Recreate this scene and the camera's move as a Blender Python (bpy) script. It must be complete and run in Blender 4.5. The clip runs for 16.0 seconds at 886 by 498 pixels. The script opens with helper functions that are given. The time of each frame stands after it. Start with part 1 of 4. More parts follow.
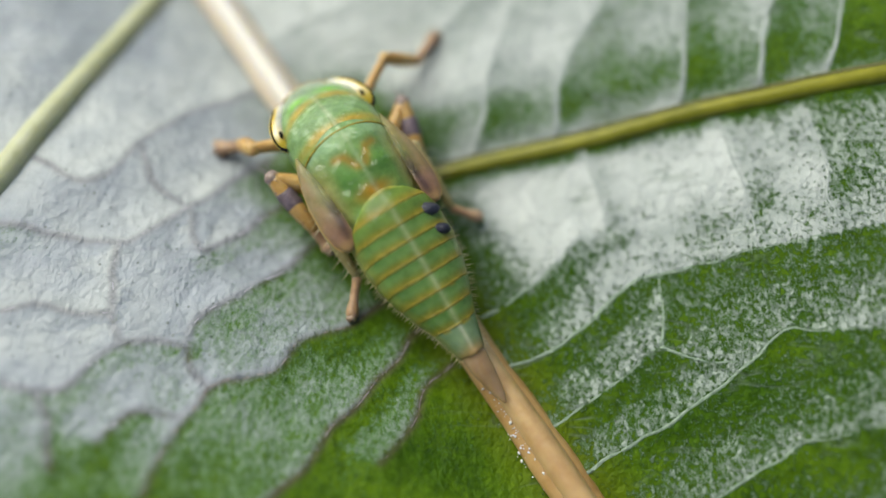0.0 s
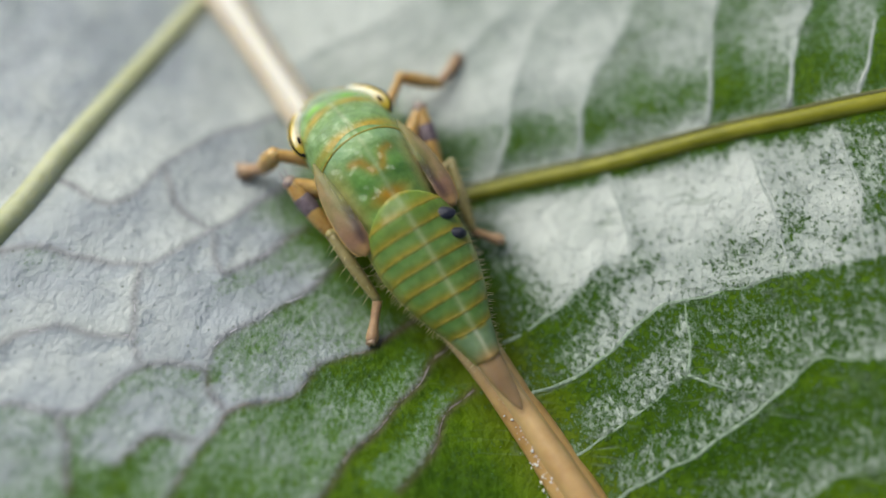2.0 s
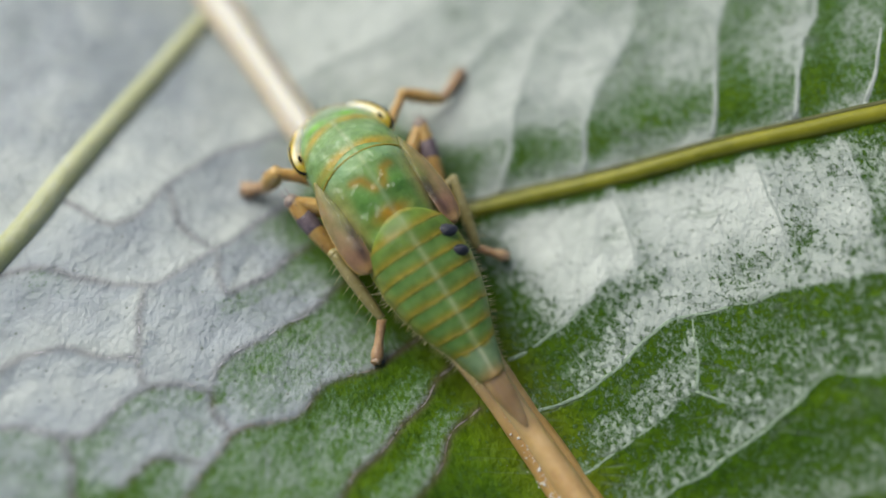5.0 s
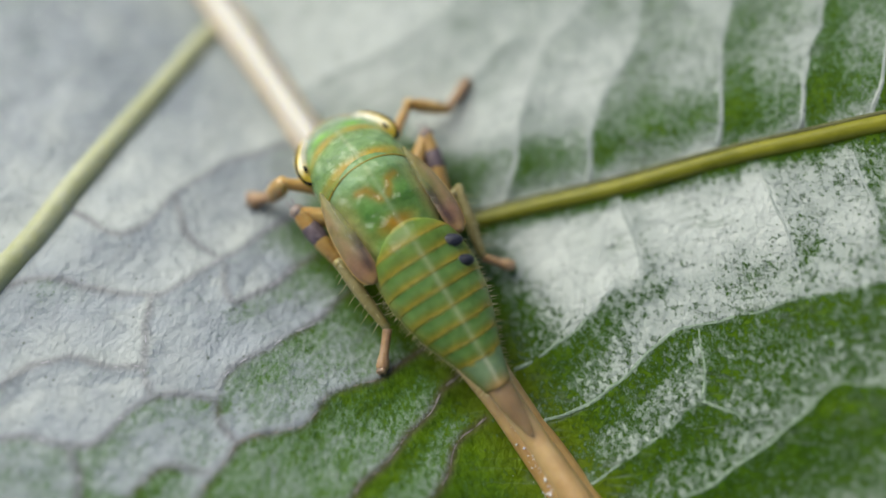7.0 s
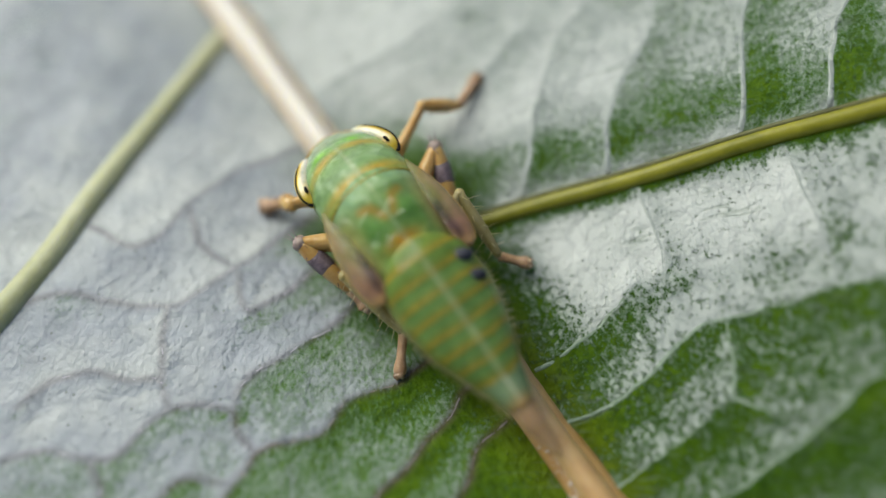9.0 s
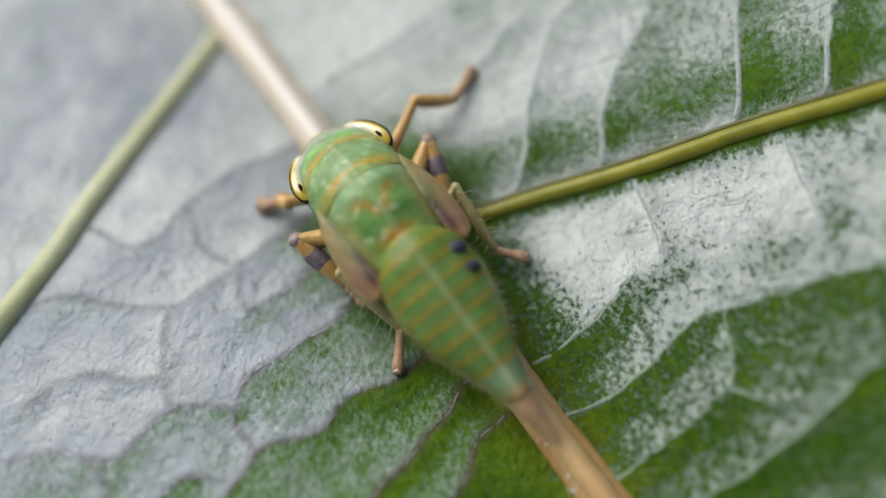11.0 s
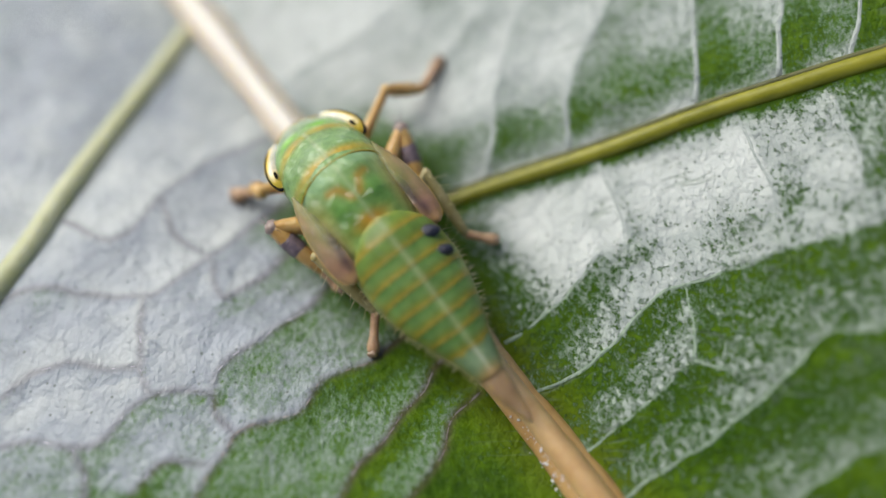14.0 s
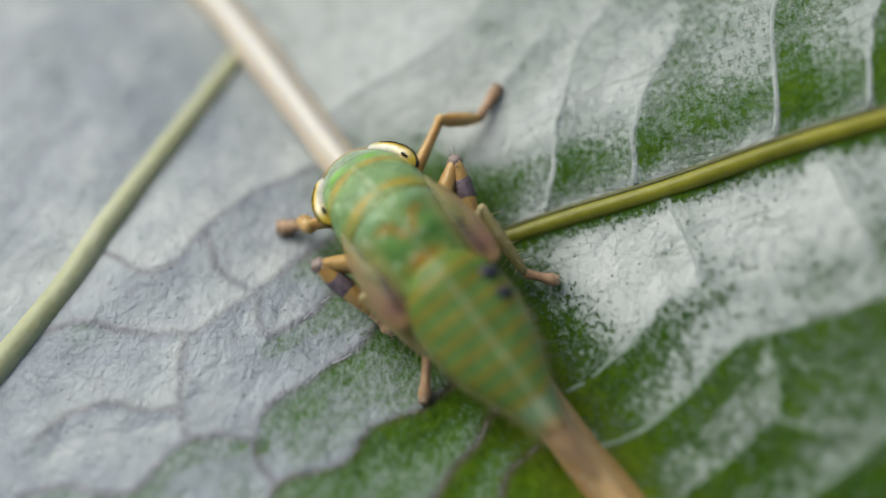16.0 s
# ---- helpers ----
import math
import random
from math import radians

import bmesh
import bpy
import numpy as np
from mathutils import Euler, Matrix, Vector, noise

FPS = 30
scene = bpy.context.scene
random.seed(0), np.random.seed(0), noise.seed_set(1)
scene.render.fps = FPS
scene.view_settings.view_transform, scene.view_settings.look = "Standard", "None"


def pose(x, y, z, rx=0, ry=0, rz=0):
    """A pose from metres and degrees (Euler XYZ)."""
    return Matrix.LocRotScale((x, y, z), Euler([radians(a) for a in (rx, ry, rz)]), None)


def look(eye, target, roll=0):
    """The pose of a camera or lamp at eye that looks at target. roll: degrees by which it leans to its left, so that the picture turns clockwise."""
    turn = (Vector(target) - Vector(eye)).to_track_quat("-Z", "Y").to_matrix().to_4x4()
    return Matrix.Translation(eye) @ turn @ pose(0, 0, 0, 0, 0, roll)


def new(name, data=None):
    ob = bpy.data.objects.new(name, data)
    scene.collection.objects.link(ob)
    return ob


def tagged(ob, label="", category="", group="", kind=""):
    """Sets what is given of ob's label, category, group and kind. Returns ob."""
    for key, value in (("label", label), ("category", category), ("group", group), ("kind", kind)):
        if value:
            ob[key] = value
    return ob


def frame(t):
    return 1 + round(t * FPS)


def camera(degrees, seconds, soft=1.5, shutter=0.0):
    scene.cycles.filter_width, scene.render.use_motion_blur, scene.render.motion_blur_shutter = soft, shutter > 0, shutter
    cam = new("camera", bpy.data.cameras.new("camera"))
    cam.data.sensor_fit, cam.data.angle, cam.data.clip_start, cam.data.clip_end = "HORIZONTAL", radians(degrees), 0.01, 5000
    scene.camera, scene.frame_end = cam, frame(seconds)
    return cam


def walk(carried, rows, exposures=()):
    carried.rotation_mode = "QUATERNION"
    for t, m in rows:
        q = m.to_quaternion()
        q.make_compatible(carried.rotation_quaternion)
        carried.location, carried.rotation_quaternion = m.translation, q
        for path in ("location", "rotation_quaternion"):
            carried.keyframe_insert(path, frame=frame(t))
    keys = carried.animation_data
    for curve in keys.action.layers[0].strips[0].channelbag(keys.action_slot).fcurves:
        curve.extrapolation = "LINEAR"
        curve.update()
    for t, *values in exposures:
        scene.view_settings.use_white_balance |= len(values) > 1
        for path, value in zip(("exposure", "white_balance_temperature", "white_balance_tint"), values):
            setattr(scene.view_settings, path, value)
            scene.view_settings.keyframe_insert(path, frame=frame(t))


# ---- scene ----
MM = 0.001  # the script counts in millimetres; objects are linked in metres

# ---- camera and its path ----
cam = camera(62.0, 16.0, soft=1.5)
cam.data.dof.use_dof = True
cam.data.dof.focus_distance = 0.0144
cam.data.dof.aperture_fstop = 17.0
CAMERA_ROWS = [
    (0, pose(-0.000200, -0.005954, 0.014749, 18.431, -3.205, -0.938)),
    (0.5, pose(0.000059, -0.005910, 0.014635, 19.482, -1.417, -0.248)),
    (1, pose(-0.000044, -0.005804, 0.014613, 19.044, -1.400, -0.295)),
    (1.5, pose(-0.000017, -0.005838, 0.014661, 19.399, -1.159, -0.036)),
    (2, pose(-0.000065, -0.005807, 0.014634, 19.853, -1.263, 0.012)),
    (2.5, pose(-0.000104, -0.005753, 0.014677, 20.309, -1.496, -0.153)),
    (3, pose(-0.000021, -0.005587, 0.014697, 20.121, -1.100, -0.130)),
    (3.5, pose(0.000010, -0.005645, 0.014625, 20.633, -0.928, -0.025)),
    (6, pose(0.000064, -0.005484, 0.014648, 19.994, -0.084, -0.545)),
    (6.5, pose(-0.000052, -0.005517, 0.014612, 20.694, -0.209, -0.082)),
    (7, pose(0.000072, -0.005509, 0.014669, 20.805, 0.169, -0.197)),
    (7.5, pose(0.000080, -0.005497, 0.014654, 20.612, 0.303, -0.224)),
    (8, pose(-0.000004, -0.005527, 0.014694, 20.897, 0.237, -0.272)),
    (8.5, pose(0.000284, -0.005360, 0.014370, 20.663, 2.542, -0.701)),
    (11, pose(0.001002, -0.005197, 0.014398, 19.502, 5.484, -1.855)),
    (11.5, pose(0.000707, -0.005314, 0.014476, 19.299, 3.106, -3.185)),
    (12, pose(0.001191, -0.005541, 0.014510, 18.821, 3.582, -3.808)),
    (12.5, pose(0.001176, -0.005722, 0.014615, 19.309, 3.584, -3.800)),
    (13, pose(0.001252, -0.005664, 0.014630, 19.192, 3.837, -3.718)),
    (13.5, pose(0.000890, -0.005426, 0.014638, 18.468, 2.719, -4.037)),
    (14, pose(0.001054, -0.005689, 0.014615, 19.588, 4.010, -3.630)),
    (14.5, pose(0.001035, -0.005603, 0.014593, 19.292, 4.475, -3.497)),
    (15, pose(0.001026, -0.005557, 0.014514, 19.673, 4.243, -3.634)),
    (15.5, pose(0.000885, -0.005146, 0.014346, 21.665, 7.049, -0.982)),
    (16, pose(0.000610, -0.004990, 0.013936, 21.237, 6.225, -1.863)),
]
walk(cam, CAMERA_ROWS, [(0.0, -0.05, 6650, 0), (1.0, -0.16, 6650, 0), (8.4, -0.20, 6650, 0), (10.9, -0.20, 6550, 5), (11.9, -0.05, 6550, 6), (15.0, -0.05, 6550, 6), (15.4, -0.20, 6550, 5), (16.0, -0.32, 6550, 3)])

# ---- light: a bright overcast sky, strongest over the far side of the leaf ----
SUN_WAY = Vector((-10.2, 9.2, 14.4)).normalized()
world = bpy.data.worlds.new("overcast_sky")
scene.world = world
world.use_nodes = True
wn = world.node_tree
sky = wn.nodes.new("ShaderNodeTexSky")
sky.sky_type = "NISHITA"
sky.sun_disc = False
sky.sun_elevation = math.asin(SUN_WAY.z)
sky.sun_rotation = math.atan2(SUN_WAY.x, SUN_WAY.y)
sky.dust_density = 3.0
wn.nodes["Background"].inputs["Strength"].default_value = 0.08
wn.links.new(sky.outputs[0], wn.nodes["Background"].inputs["Color"])
sun = new("sun", bpy.data.lights.new("sun", "SUN"))
sun.data.energy = 3.5
sun.data.angle = radians(58)
sun.data.color = (1.0, 0.985, 0.965)
sun.matrix_world = look(SUN_WAY * 0.2, (0, 0, 0))
scene.view_settings.exposure = 0.0


# ---- materials ----
def node_material(name):
    m = bpy.data.materials.new(name)
    m.use_nodes = True
    return m, m.node_tree.nodes, m.node_tree.links, m.node_tree.nodes["Principled BSDF"]


def coords(n):
    return n.new("ShaderNodeTexCoord").outputs["Object"]


def noise_node(n, l, src, per_mm, detail=4.0, rough=0.55):
    t = n.new("ShaderNodeTexNoise")
    t.inputs["Scale"].default_value = per_mm * 1000.0
    t.inputs["Detail"].default_value = detail
    t.inputs["Roughness"].default_value = rough
    l.new(src, t.inputs["Vector"])
    return t.outputs["Fac"]


def ramp(n, l, src, stops):
    r = n.new("ShaderNodeValToRGB")
    e = r.color_ramp.elements
    while len(e) < len(stops):
        e.new(0.5)
    for k, (at, c) in enumerate(stops):
        e[k].position = at
        e[k].color = (*c, 1.0)
    l.new(src, r.inputs["Fac"])
    return r.outputs["Color"]


def bump(n, l, src, depth_mm, strength=1.0, under=None):
    b = n.new("ShaderNodeBump")
    b.inputs["Distance"].default_value = depth_mm * MM
    b.inputs["Strength"].default_value = strength
    l.new(src, b.inputs["Height"])
    if under:
        l.new(under, b.inputs["Normal"])
    return b.outputs["Normal"]


def mix_colour(n, l, fac, a, b, mode="MIX"):
    m = n.new("ShaderNodeMix")
    m.data_type = "RGBA"
    m.blend_type = mode
    for sock, v in ((m.inputs["Factor"], fac), (m.inputs[6], a), (m.inputs[7], b)):
        if isinstance(v, (int, float)):
            sock.default_value = v
        elif isinstance(v, tuple):
            sock.default_value = (*v, 1.0)
        else:
            l.new(v, sock)
    return m.outputs[2]


def cuticle(name, dark, light, rough=0.35, sss=0.25, grain=6.0, relief=0.006, spec=0.5, alpha=1.0, coat=0.0, coat_rough=0.14, patchy=0.0, dents=0.0):
    """Insect skin or plant tissue: two tones mixed at two scales, a fine relief, some light passing inside."""
    m, n, l, p = node_material(name)
    c = coords(n)
    wide = noise_node(n, l, c, grain * 0.22, 3)
    fine = noise_node(n, l, c, grain, 5)
    both = n.new("ShaderNodeMath")
    both.operation = "MULTIPLY_ADD"
    both.inputs[1].default_value = 0.45
    l.new(fine, both.inputs[0])
    half = n.new("ShaderNodeMath")
    half.operation = "MULTIPLY"
    half.inputs[1].default_value = 0.6
    l.new(wide, half.inputs[0])
    l.new(half.outputs[0], both.inputs[2])
    l.new(ramp(n, l, both.outputs[0], [(0.36, dark), (0.66, light)]), p.inputs["Base Color"])
    p.inputs["Roughness"].default_value = rough
    p.inputs["Specular IOR Level"].default_value = spec
    p.inputs["Subsurface Weight"].default_value = sss
    p.inputs["Subsurface Radius"].default_value = (1.0, 0.9, 0.35)
    p.inputs["Subsurface Scale"].default_value = 0.25 * MM
    p.inputs["Alpha"].default_value = alpha
    if patchy:
        see = ramp(n, l, noise_node(n, l, c, 5.0, 4, 0.7), [(0.34, (alpha * (1 - patchy),) * 3), (0.62, (alpha,) * 3)])
        l.new(see, p.inputs["Alpha"])
    p.inputs["Coat Weight"].default_value = coat
    p.inputs["Coat Roughness"].default_value = coat_rough
    slow = bump(n, l, noise_node(n, l, c, 1.7, 2), dents) if dents else None
    top = bump(n, l, noise_node(n, l, c, grain * 2.2, 3), relief, 1.0, slow)
    l.new(top, p.inputs["Normal"])
    l.new(top, p.inputs["Coat Normal"])
    return m


def blade_material():
    """Underside of the leaf: vivid green tissue, with a silvery sky sheen painted into its colour that breaks to flecks
    where it is weak.
    """
    m, n, l, p = node_material("leaf_blade")
    cv = coords(n)
    wide = noise_node(n, l, cv, 0.55, 4)
    fine = noise_node(n, l, cv, 5.0, 6, 0.72)
    tone = ramp(n, l, wide, [(0.3, (0.044, 0.114, 0.002)), (0.7, (0.115, 0.215, 0.003))])
    speck = ramp(n, l, fine, [(0.33, (0.50, 0.58, 0.5)), (0.66, (1.35, 1.25, 1.2))])
    tone = mix_colour(n, l, 1.0, tone, speck, "MULTIPLY")

    turned = n.new("ShaderNodeMapping")
    turned.inputs["Rotation"].default_value = (0, 0, -2.53)
    l.new(cv, turned.inputs["Vector"])
    drawn = n.new("ShaderNodeMapping")
    drawn.inputs["Scale"].default_value = (0.85, 1.0, 1.0)
    l.new(turned.outputs[0], drawn.inputs["Vector"])
    grainy = drawn.outputs[0]
    split = n.new("ShaderNodeSeparateXYZ")
    l.new(cv, split.inputs[0])
    away = n.new("ShaderNodeMath")
    away.operation = "ABSOLUTE"
    l.new(split.outputs["Y"], away.inputs[0])
    lime = n.new("ShaderNodeMapRange")
    lime.inputs["From Min"].default_value, lime.inputs["From Max"].default_value = 0.0003, 0.0012
    lime.inputs["To Min"].default_value, lime.inputs["To Max"].default_value = 0.65, 0.0
    l.new(away.outputs[0], lime.inputs["Value"])
    tone = mix_colour(n, l, lime.outputs[0], tone, (0.15, 0.19, 0.005))

    # the painted sky sheen: clumps and finer flecks, cut off at a level that the mesh gives
    cover = n.new("ShaderNodeAttribute")
    cover.attribute_name = "sky_sheen"
    clump = noise_node(n, l, grainy, 2.4, 3, 0.6)
    cell = n.new("ShaderNodeTexVoronoi")
    cell.feature = "SMOOTH_F1"
    cell.inputs["Scale"].default_value = 5200.0
    cell.inputs["Smoothness"].default_value = 0.5
    cell.inputs["Detail"].default_value = 1.5
    stir = n.new("ShaderNodeTexNoise")
    stir.inputs["Scale"].default_value = 2500.0
    l.new(grainy, stir.inputs["Vector"])
    bent = n.new("ShaderNodeVectorMath")
    bent.operation = "MULTIPLY_ADD"
    bent.inputs[1].default_value = (0.00025,) * 3
    l.new(stir.outputs["Color"], bent.inputs[0])
    l.new(grainy, bent.inputs[2])
    l.new(bent.outputs[0], cell.inputs["Vector"])
    fleck = noise_node(n, l, grainy, 9.5, 5, 0.78)
    both = n.new("ShaderNodeMix")
    both.inputs["Factor"].default_value = 0.82
    l.new(clump, both.inputs[2])
    l.new(fleck, both.inputs[3])
    level = n.new("ShaderNodeMapRange")
    level.clamp = False
    level.inputs["From Min"].default_value, level.inputs["From Max"].default_value = 0.38, 0.60
    l.new(both.outputs[0], level.inputs["Value"])
    rough = n.new("ShaderNodeAttribute")
    rough.attribute_name = "grain"
    mid = n.new("ShaderNodeMath")
    mid.operation = "SUBTRACT"
    mid.inputs[1].default_value = 0.5
    l.new(level.outputs[0], mid.inputs[0])
    even = n.new("ShaderNodeMath")
    even.operation = "MULTIPLY_ADD"
    l.new(mid.outputs[0], even.inputs[0])
    l.new(rough.outputs["Fac"], even.inputs[1])
    even.inputs[2].default_value = 0.5
    over = n.new("ShaderNodeMath")
    over.operation = "SUBTRACT"
    l.new(cover.outputs["Fac"], over.inputs[0])
    l.new(even.outputs[0], over.inputs[1])
    sky_sheen = n.new("ShaderNodeMapRange")
    sky_sheen.inputs["From Min"].default_value, sky_sheen.inputs["From Max"].default_value = -0.34, 0.34
    sky_sheen.inputs["To Max"].default_value = 0.92
    l.new(over.outputs[0], sky_sheen.inputs["Value"])
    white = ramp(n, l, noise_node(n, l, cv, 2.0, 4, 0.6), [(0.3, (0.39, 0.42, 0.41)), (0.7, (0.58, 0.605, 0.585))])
    bluish = ramp(n, l, noise_node(n, l, cv, 1.4, 4, 0.6), [(0.3, (0.32, 0.34, 0.405)), (0.7, (0.44, 0.46, 0.545))])
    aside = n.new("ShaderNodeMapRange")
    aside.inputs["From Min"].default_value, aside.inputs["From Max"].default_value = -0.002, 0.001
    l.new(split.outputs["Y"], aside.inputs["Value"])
    white = mix_colour(n, l, aside.outputs[0], bluish, white)
    # brighter white painted where the sky gloss is strongest
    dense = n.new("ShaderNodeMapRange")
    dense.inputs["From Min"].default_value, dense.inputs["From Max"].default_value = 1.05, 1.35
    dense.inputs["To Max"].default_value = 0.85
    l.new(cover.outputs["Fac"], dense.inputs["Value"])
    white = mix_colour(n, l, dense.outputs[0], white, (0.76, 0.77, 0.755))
    thin = n.new("ShaderNodeMapRange")
    thin.inputs["From Max"].default_value = 0.65
    l.new(sky_sheen.outputs[0], thin.inputs["Value"])
    thick = n.new("ShaderNodeMapRange")
    thick.inputs["From Min"].default_value = 0.30
    l.new(sky_sheen.outputs[0], thick.inputs["Value"])
    skin = mix_colour(n, l, thin.outputs[0], tone, (0.105, 0.235, 0.060))
    full = n.new("ShaderNodeMapRange")
    full.inputs["From Min"].default_value, full.inputs["From Max"].default_value = 0.45, 1.0
    l.new(cover.outputs["Fac"], full.inputs["Value"])
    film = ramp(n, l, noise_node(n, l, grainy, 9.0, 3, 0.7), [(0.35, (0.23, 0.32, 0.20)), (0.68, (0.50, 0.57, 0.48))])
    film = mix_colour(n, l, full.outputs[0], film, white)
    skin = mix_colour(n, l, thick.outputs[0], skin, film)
    # short creases that run across the painted sheen
    lain = n.new("ShaderNodeMapping")
    lain.vector_type = "TEXTURE"
    lain.inputs["Rotation"].default_value = (0, 0, radians(57))
    lain.inputs["Scale"].default_value = (4.5, 0.8, 1.0)
    l.new(cv, lain.inputs["Vector"])
    crease = ramp(n, l, noise_node(n, l, lain.outputs[0], 1.5, 2.5, 0.5), [(0.475, (0, 0, 0)), (0.50, (1, 1, 1)), (0.525, (0, 0, 0))])
    here = ramp(n, l, noise_node(n, l, cv, 0.9, 2), [(0.46, (0, 0, 0)), (0.62, (0.55, 0.55, 0.55))])
    crease = mix_colour(n, l, 1.0, crease, here, "MULTIPLY")
    crease = mix_colour(n, l, 1.0, crease, aside.outputs[0], "MULTIPLY")
    skin = mix_colour(n, l, crease, skin, (0.20, 0.25, 0.19))
    # soft dusky line along the small veins
    ribs = n.new("ShaderNodeAttribute")
    ribs.attribute_name = "vein"
    dusky = mix_colour(n, l, thick.outputs[0], (0.12, 0.09, 0.055), (0.185, 0.18, 0.215))
    skin = mix_colour(n, l, ribs.outputs["Fac"], skin, dusky)
    # faint net of the finest veins
    net = n.new("ShaderNodeTexVoronoi")
    net.feature = "DISTANCE_TO_EDGE"
    net.inputs["Scale"].default_value = 1500.0
    l.new(bent.outputs[0], net.inputs["Vector"])
    thread = n.new("ShaderNodeMapRange")
    thread.inputs["From Min"].default_value, thread.inputs["From Max"].default_value = 0.01, 0.07
    thread.inputs["To Min"].default_value, thread.inputs["To Max"].default_value = 0.22, 0.0
    l.new(net.outputs["Distance"], thread.inputs["Value"])
    skin = mix_colour(n, l, thread.outputs[0], skin, (0.5, 0.5, 0.54), "MULTIPLY")
    # small dark pores
    pore = n.new("ShaderNodeTexVoronoi")
    pore.inputs["Scale"].default_value = 3400.0
    l.new(cv, pore.inputs["Vector"])
    hole = n.new("ShaderNodeMapRange")
    hole.inputs["From Min"].default_value, hole.inputs["From Max"].default_value = 0.05, 0.14
    hole.inputs["To Min"].default_value, hole.inputs["To Max"].default_value = 0.6, 0.0
    l.new(pore.outputs["Distance"], hole.inputs["Value"])
    skin = mix_colour(n, l, hole.outputs[0], skin, (0.035, 0.055, 0.03))
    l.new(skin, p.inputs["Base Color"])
    p.inputs["Specular IOR Level"].default_value = 0.16
    p.inputs["Roughness"].default_value = 0.45
    gloss_by_sheen = n.new("ShaderNodeMapRange")
    gloss_by_sheen.inputs["To Min"].default_value, gloss_by_sheen.inputs["To Max"].default_value = 0.02, 0.9
    l.new(sky_sheen.outputs[0], gloss_by_sheen.inputs["Value"])
    l.new(gloss_by_sheen.outputs[0], p.inputs["Coat Weight"])
    p.inputs["Coat IOR"].default_value = 1.6
    p.inputs["Coat Roughness"].default_value = 0.22
    lay = n.new("ShaderNodeMapRange")
    lay.inputs["From Min"].default_value, lay.inputs["From Max"].default_value = -0.0050, 0.0005
    lay.inputs["To Min"].default_value, lay.inputs["To Max"].default_value = 0.70, 1.0
    l.new(split.outputs["Y"], lay.inputs["Value"])
    n1 = bump(n, l, cell.outputs["Distance"], -0.030)
    n2 = bump(n, l, noise_node(n, l, cv, 2.6, 4, 0.65), 0.055, 1.0, n1)
    n3 = bump(n, l, noise_node(n, l, grainy, 12.0, 5, 0.75), 0.030, 1.0, n2)
    n3 = bump(n, l, crease, -0.02, 1.0, n3)
    n4 = bump(n, l, sky_sheen.outputs[0], 0.030, 1.0, n3)
    for node in n:
        if node.bl_idname == "ShaderNodeBump":
            l.new(lay.outputs[0], node.inputs["Strength"])
    for socket in ("Normal", "Coat Normal"):
        l.new(n4, p.inputs[socket])
    tr = n.new("ShaderNodeBsdfTranslucent")
    l.new(mix_colour(n, l, 1.0, tone, (1.6, 1.5, 0.6), "MULTIPLY"), tr.inputs["Color"])
    mx = n.new("ShaderNodeMixShader")
    mx.inputs[0].default_value = 0.10
    l.new(p.outputs[0], mx.inputs[1])
    l.new(tr.outputs[0], mx.inputs[2])
    l.new(mx.outputs[0], n["Material Output"].inputs["Surface"])
    return m


BLADE = blade_material()
MIDRIB = cuticle("midrib_skin", (0.47, 0.27, 0.11), (0.66, 0.45, 0.22), 0.4, 0.3, 3.0, 0.012, coat=0.4, coat_rough=0.3)


def pale_upper_end(m, most, cream):
    """Blends the midrib's colour to cream along its length, painting in the sky reflected at its upper end."""
    n, l = m.node_tree.nodes, m.node_tree.links
    p = n["Principled BSDF"]
    split = n.new("ShaderNodeSeparateXYZ")
    l.new(coords(n), split.inputs[0])
    to = n.new("ShaderNodeMapRange")
    to.inputs["From Min"].default_value, to.inputs["From Max"].default_value = -0.0005, 0.0060
    to.inputs["To Min"].default_value, to.inputs["To Max"].default_value = most, 0.0
    l.new(split.outputs["X"], to.inputs["Value"])
    was = p.inputs["Base Color"].links[0].from_socket
    l.new(mix_colour(n, l, to.outputs[0], was, cream), p.inputs["Base Color"])


pale_upper_end(MIDRIB, 0.97, (0.89, 0.81, 0.72))
MIDRIB_SIDE = cuticle("midrib_flank", (0.38, 0.21, 0.07), (0.56, 0.35, 0.14), 0.45, 0.3, 3.5, 0.014)
pale_upper_end(MIDRIB_SIDE, 0.85, (0.76, 0.64, 0.50))
SIDE_VEIN = cuticle("side_vein_skin", (0.17, 0.17, 0.006), (0.30, 0.28, 0.022), 0.38, 0.3, 3.0, 0.012)
# far vein: the blade's painted sheen is mixed into its base colour
FAR_VEIN = cuticle("pale_vein_skin", (0.42, 0.43, 0.22), (0.58, 0.58, 0.38), 0.5, 0.3, 2.5, 0.02)
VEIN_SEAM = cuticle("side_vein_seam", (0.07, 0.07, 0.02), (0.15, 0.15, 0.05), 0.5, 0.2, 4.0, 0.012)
SMALL_VEIN = cuticle("small_vein_skin", (0.15, 0.12, 0.09), (0.32, 0.28, 0.25), 0.6, 0.2, 3.0, 0.03)
LILAC_VEIN = cuticle("lilac_vein_skin", (0.32, 0.31, 0.32), (0.47, 0.455, 0.49), 0.6, 0.2, 2.0, 0.02)


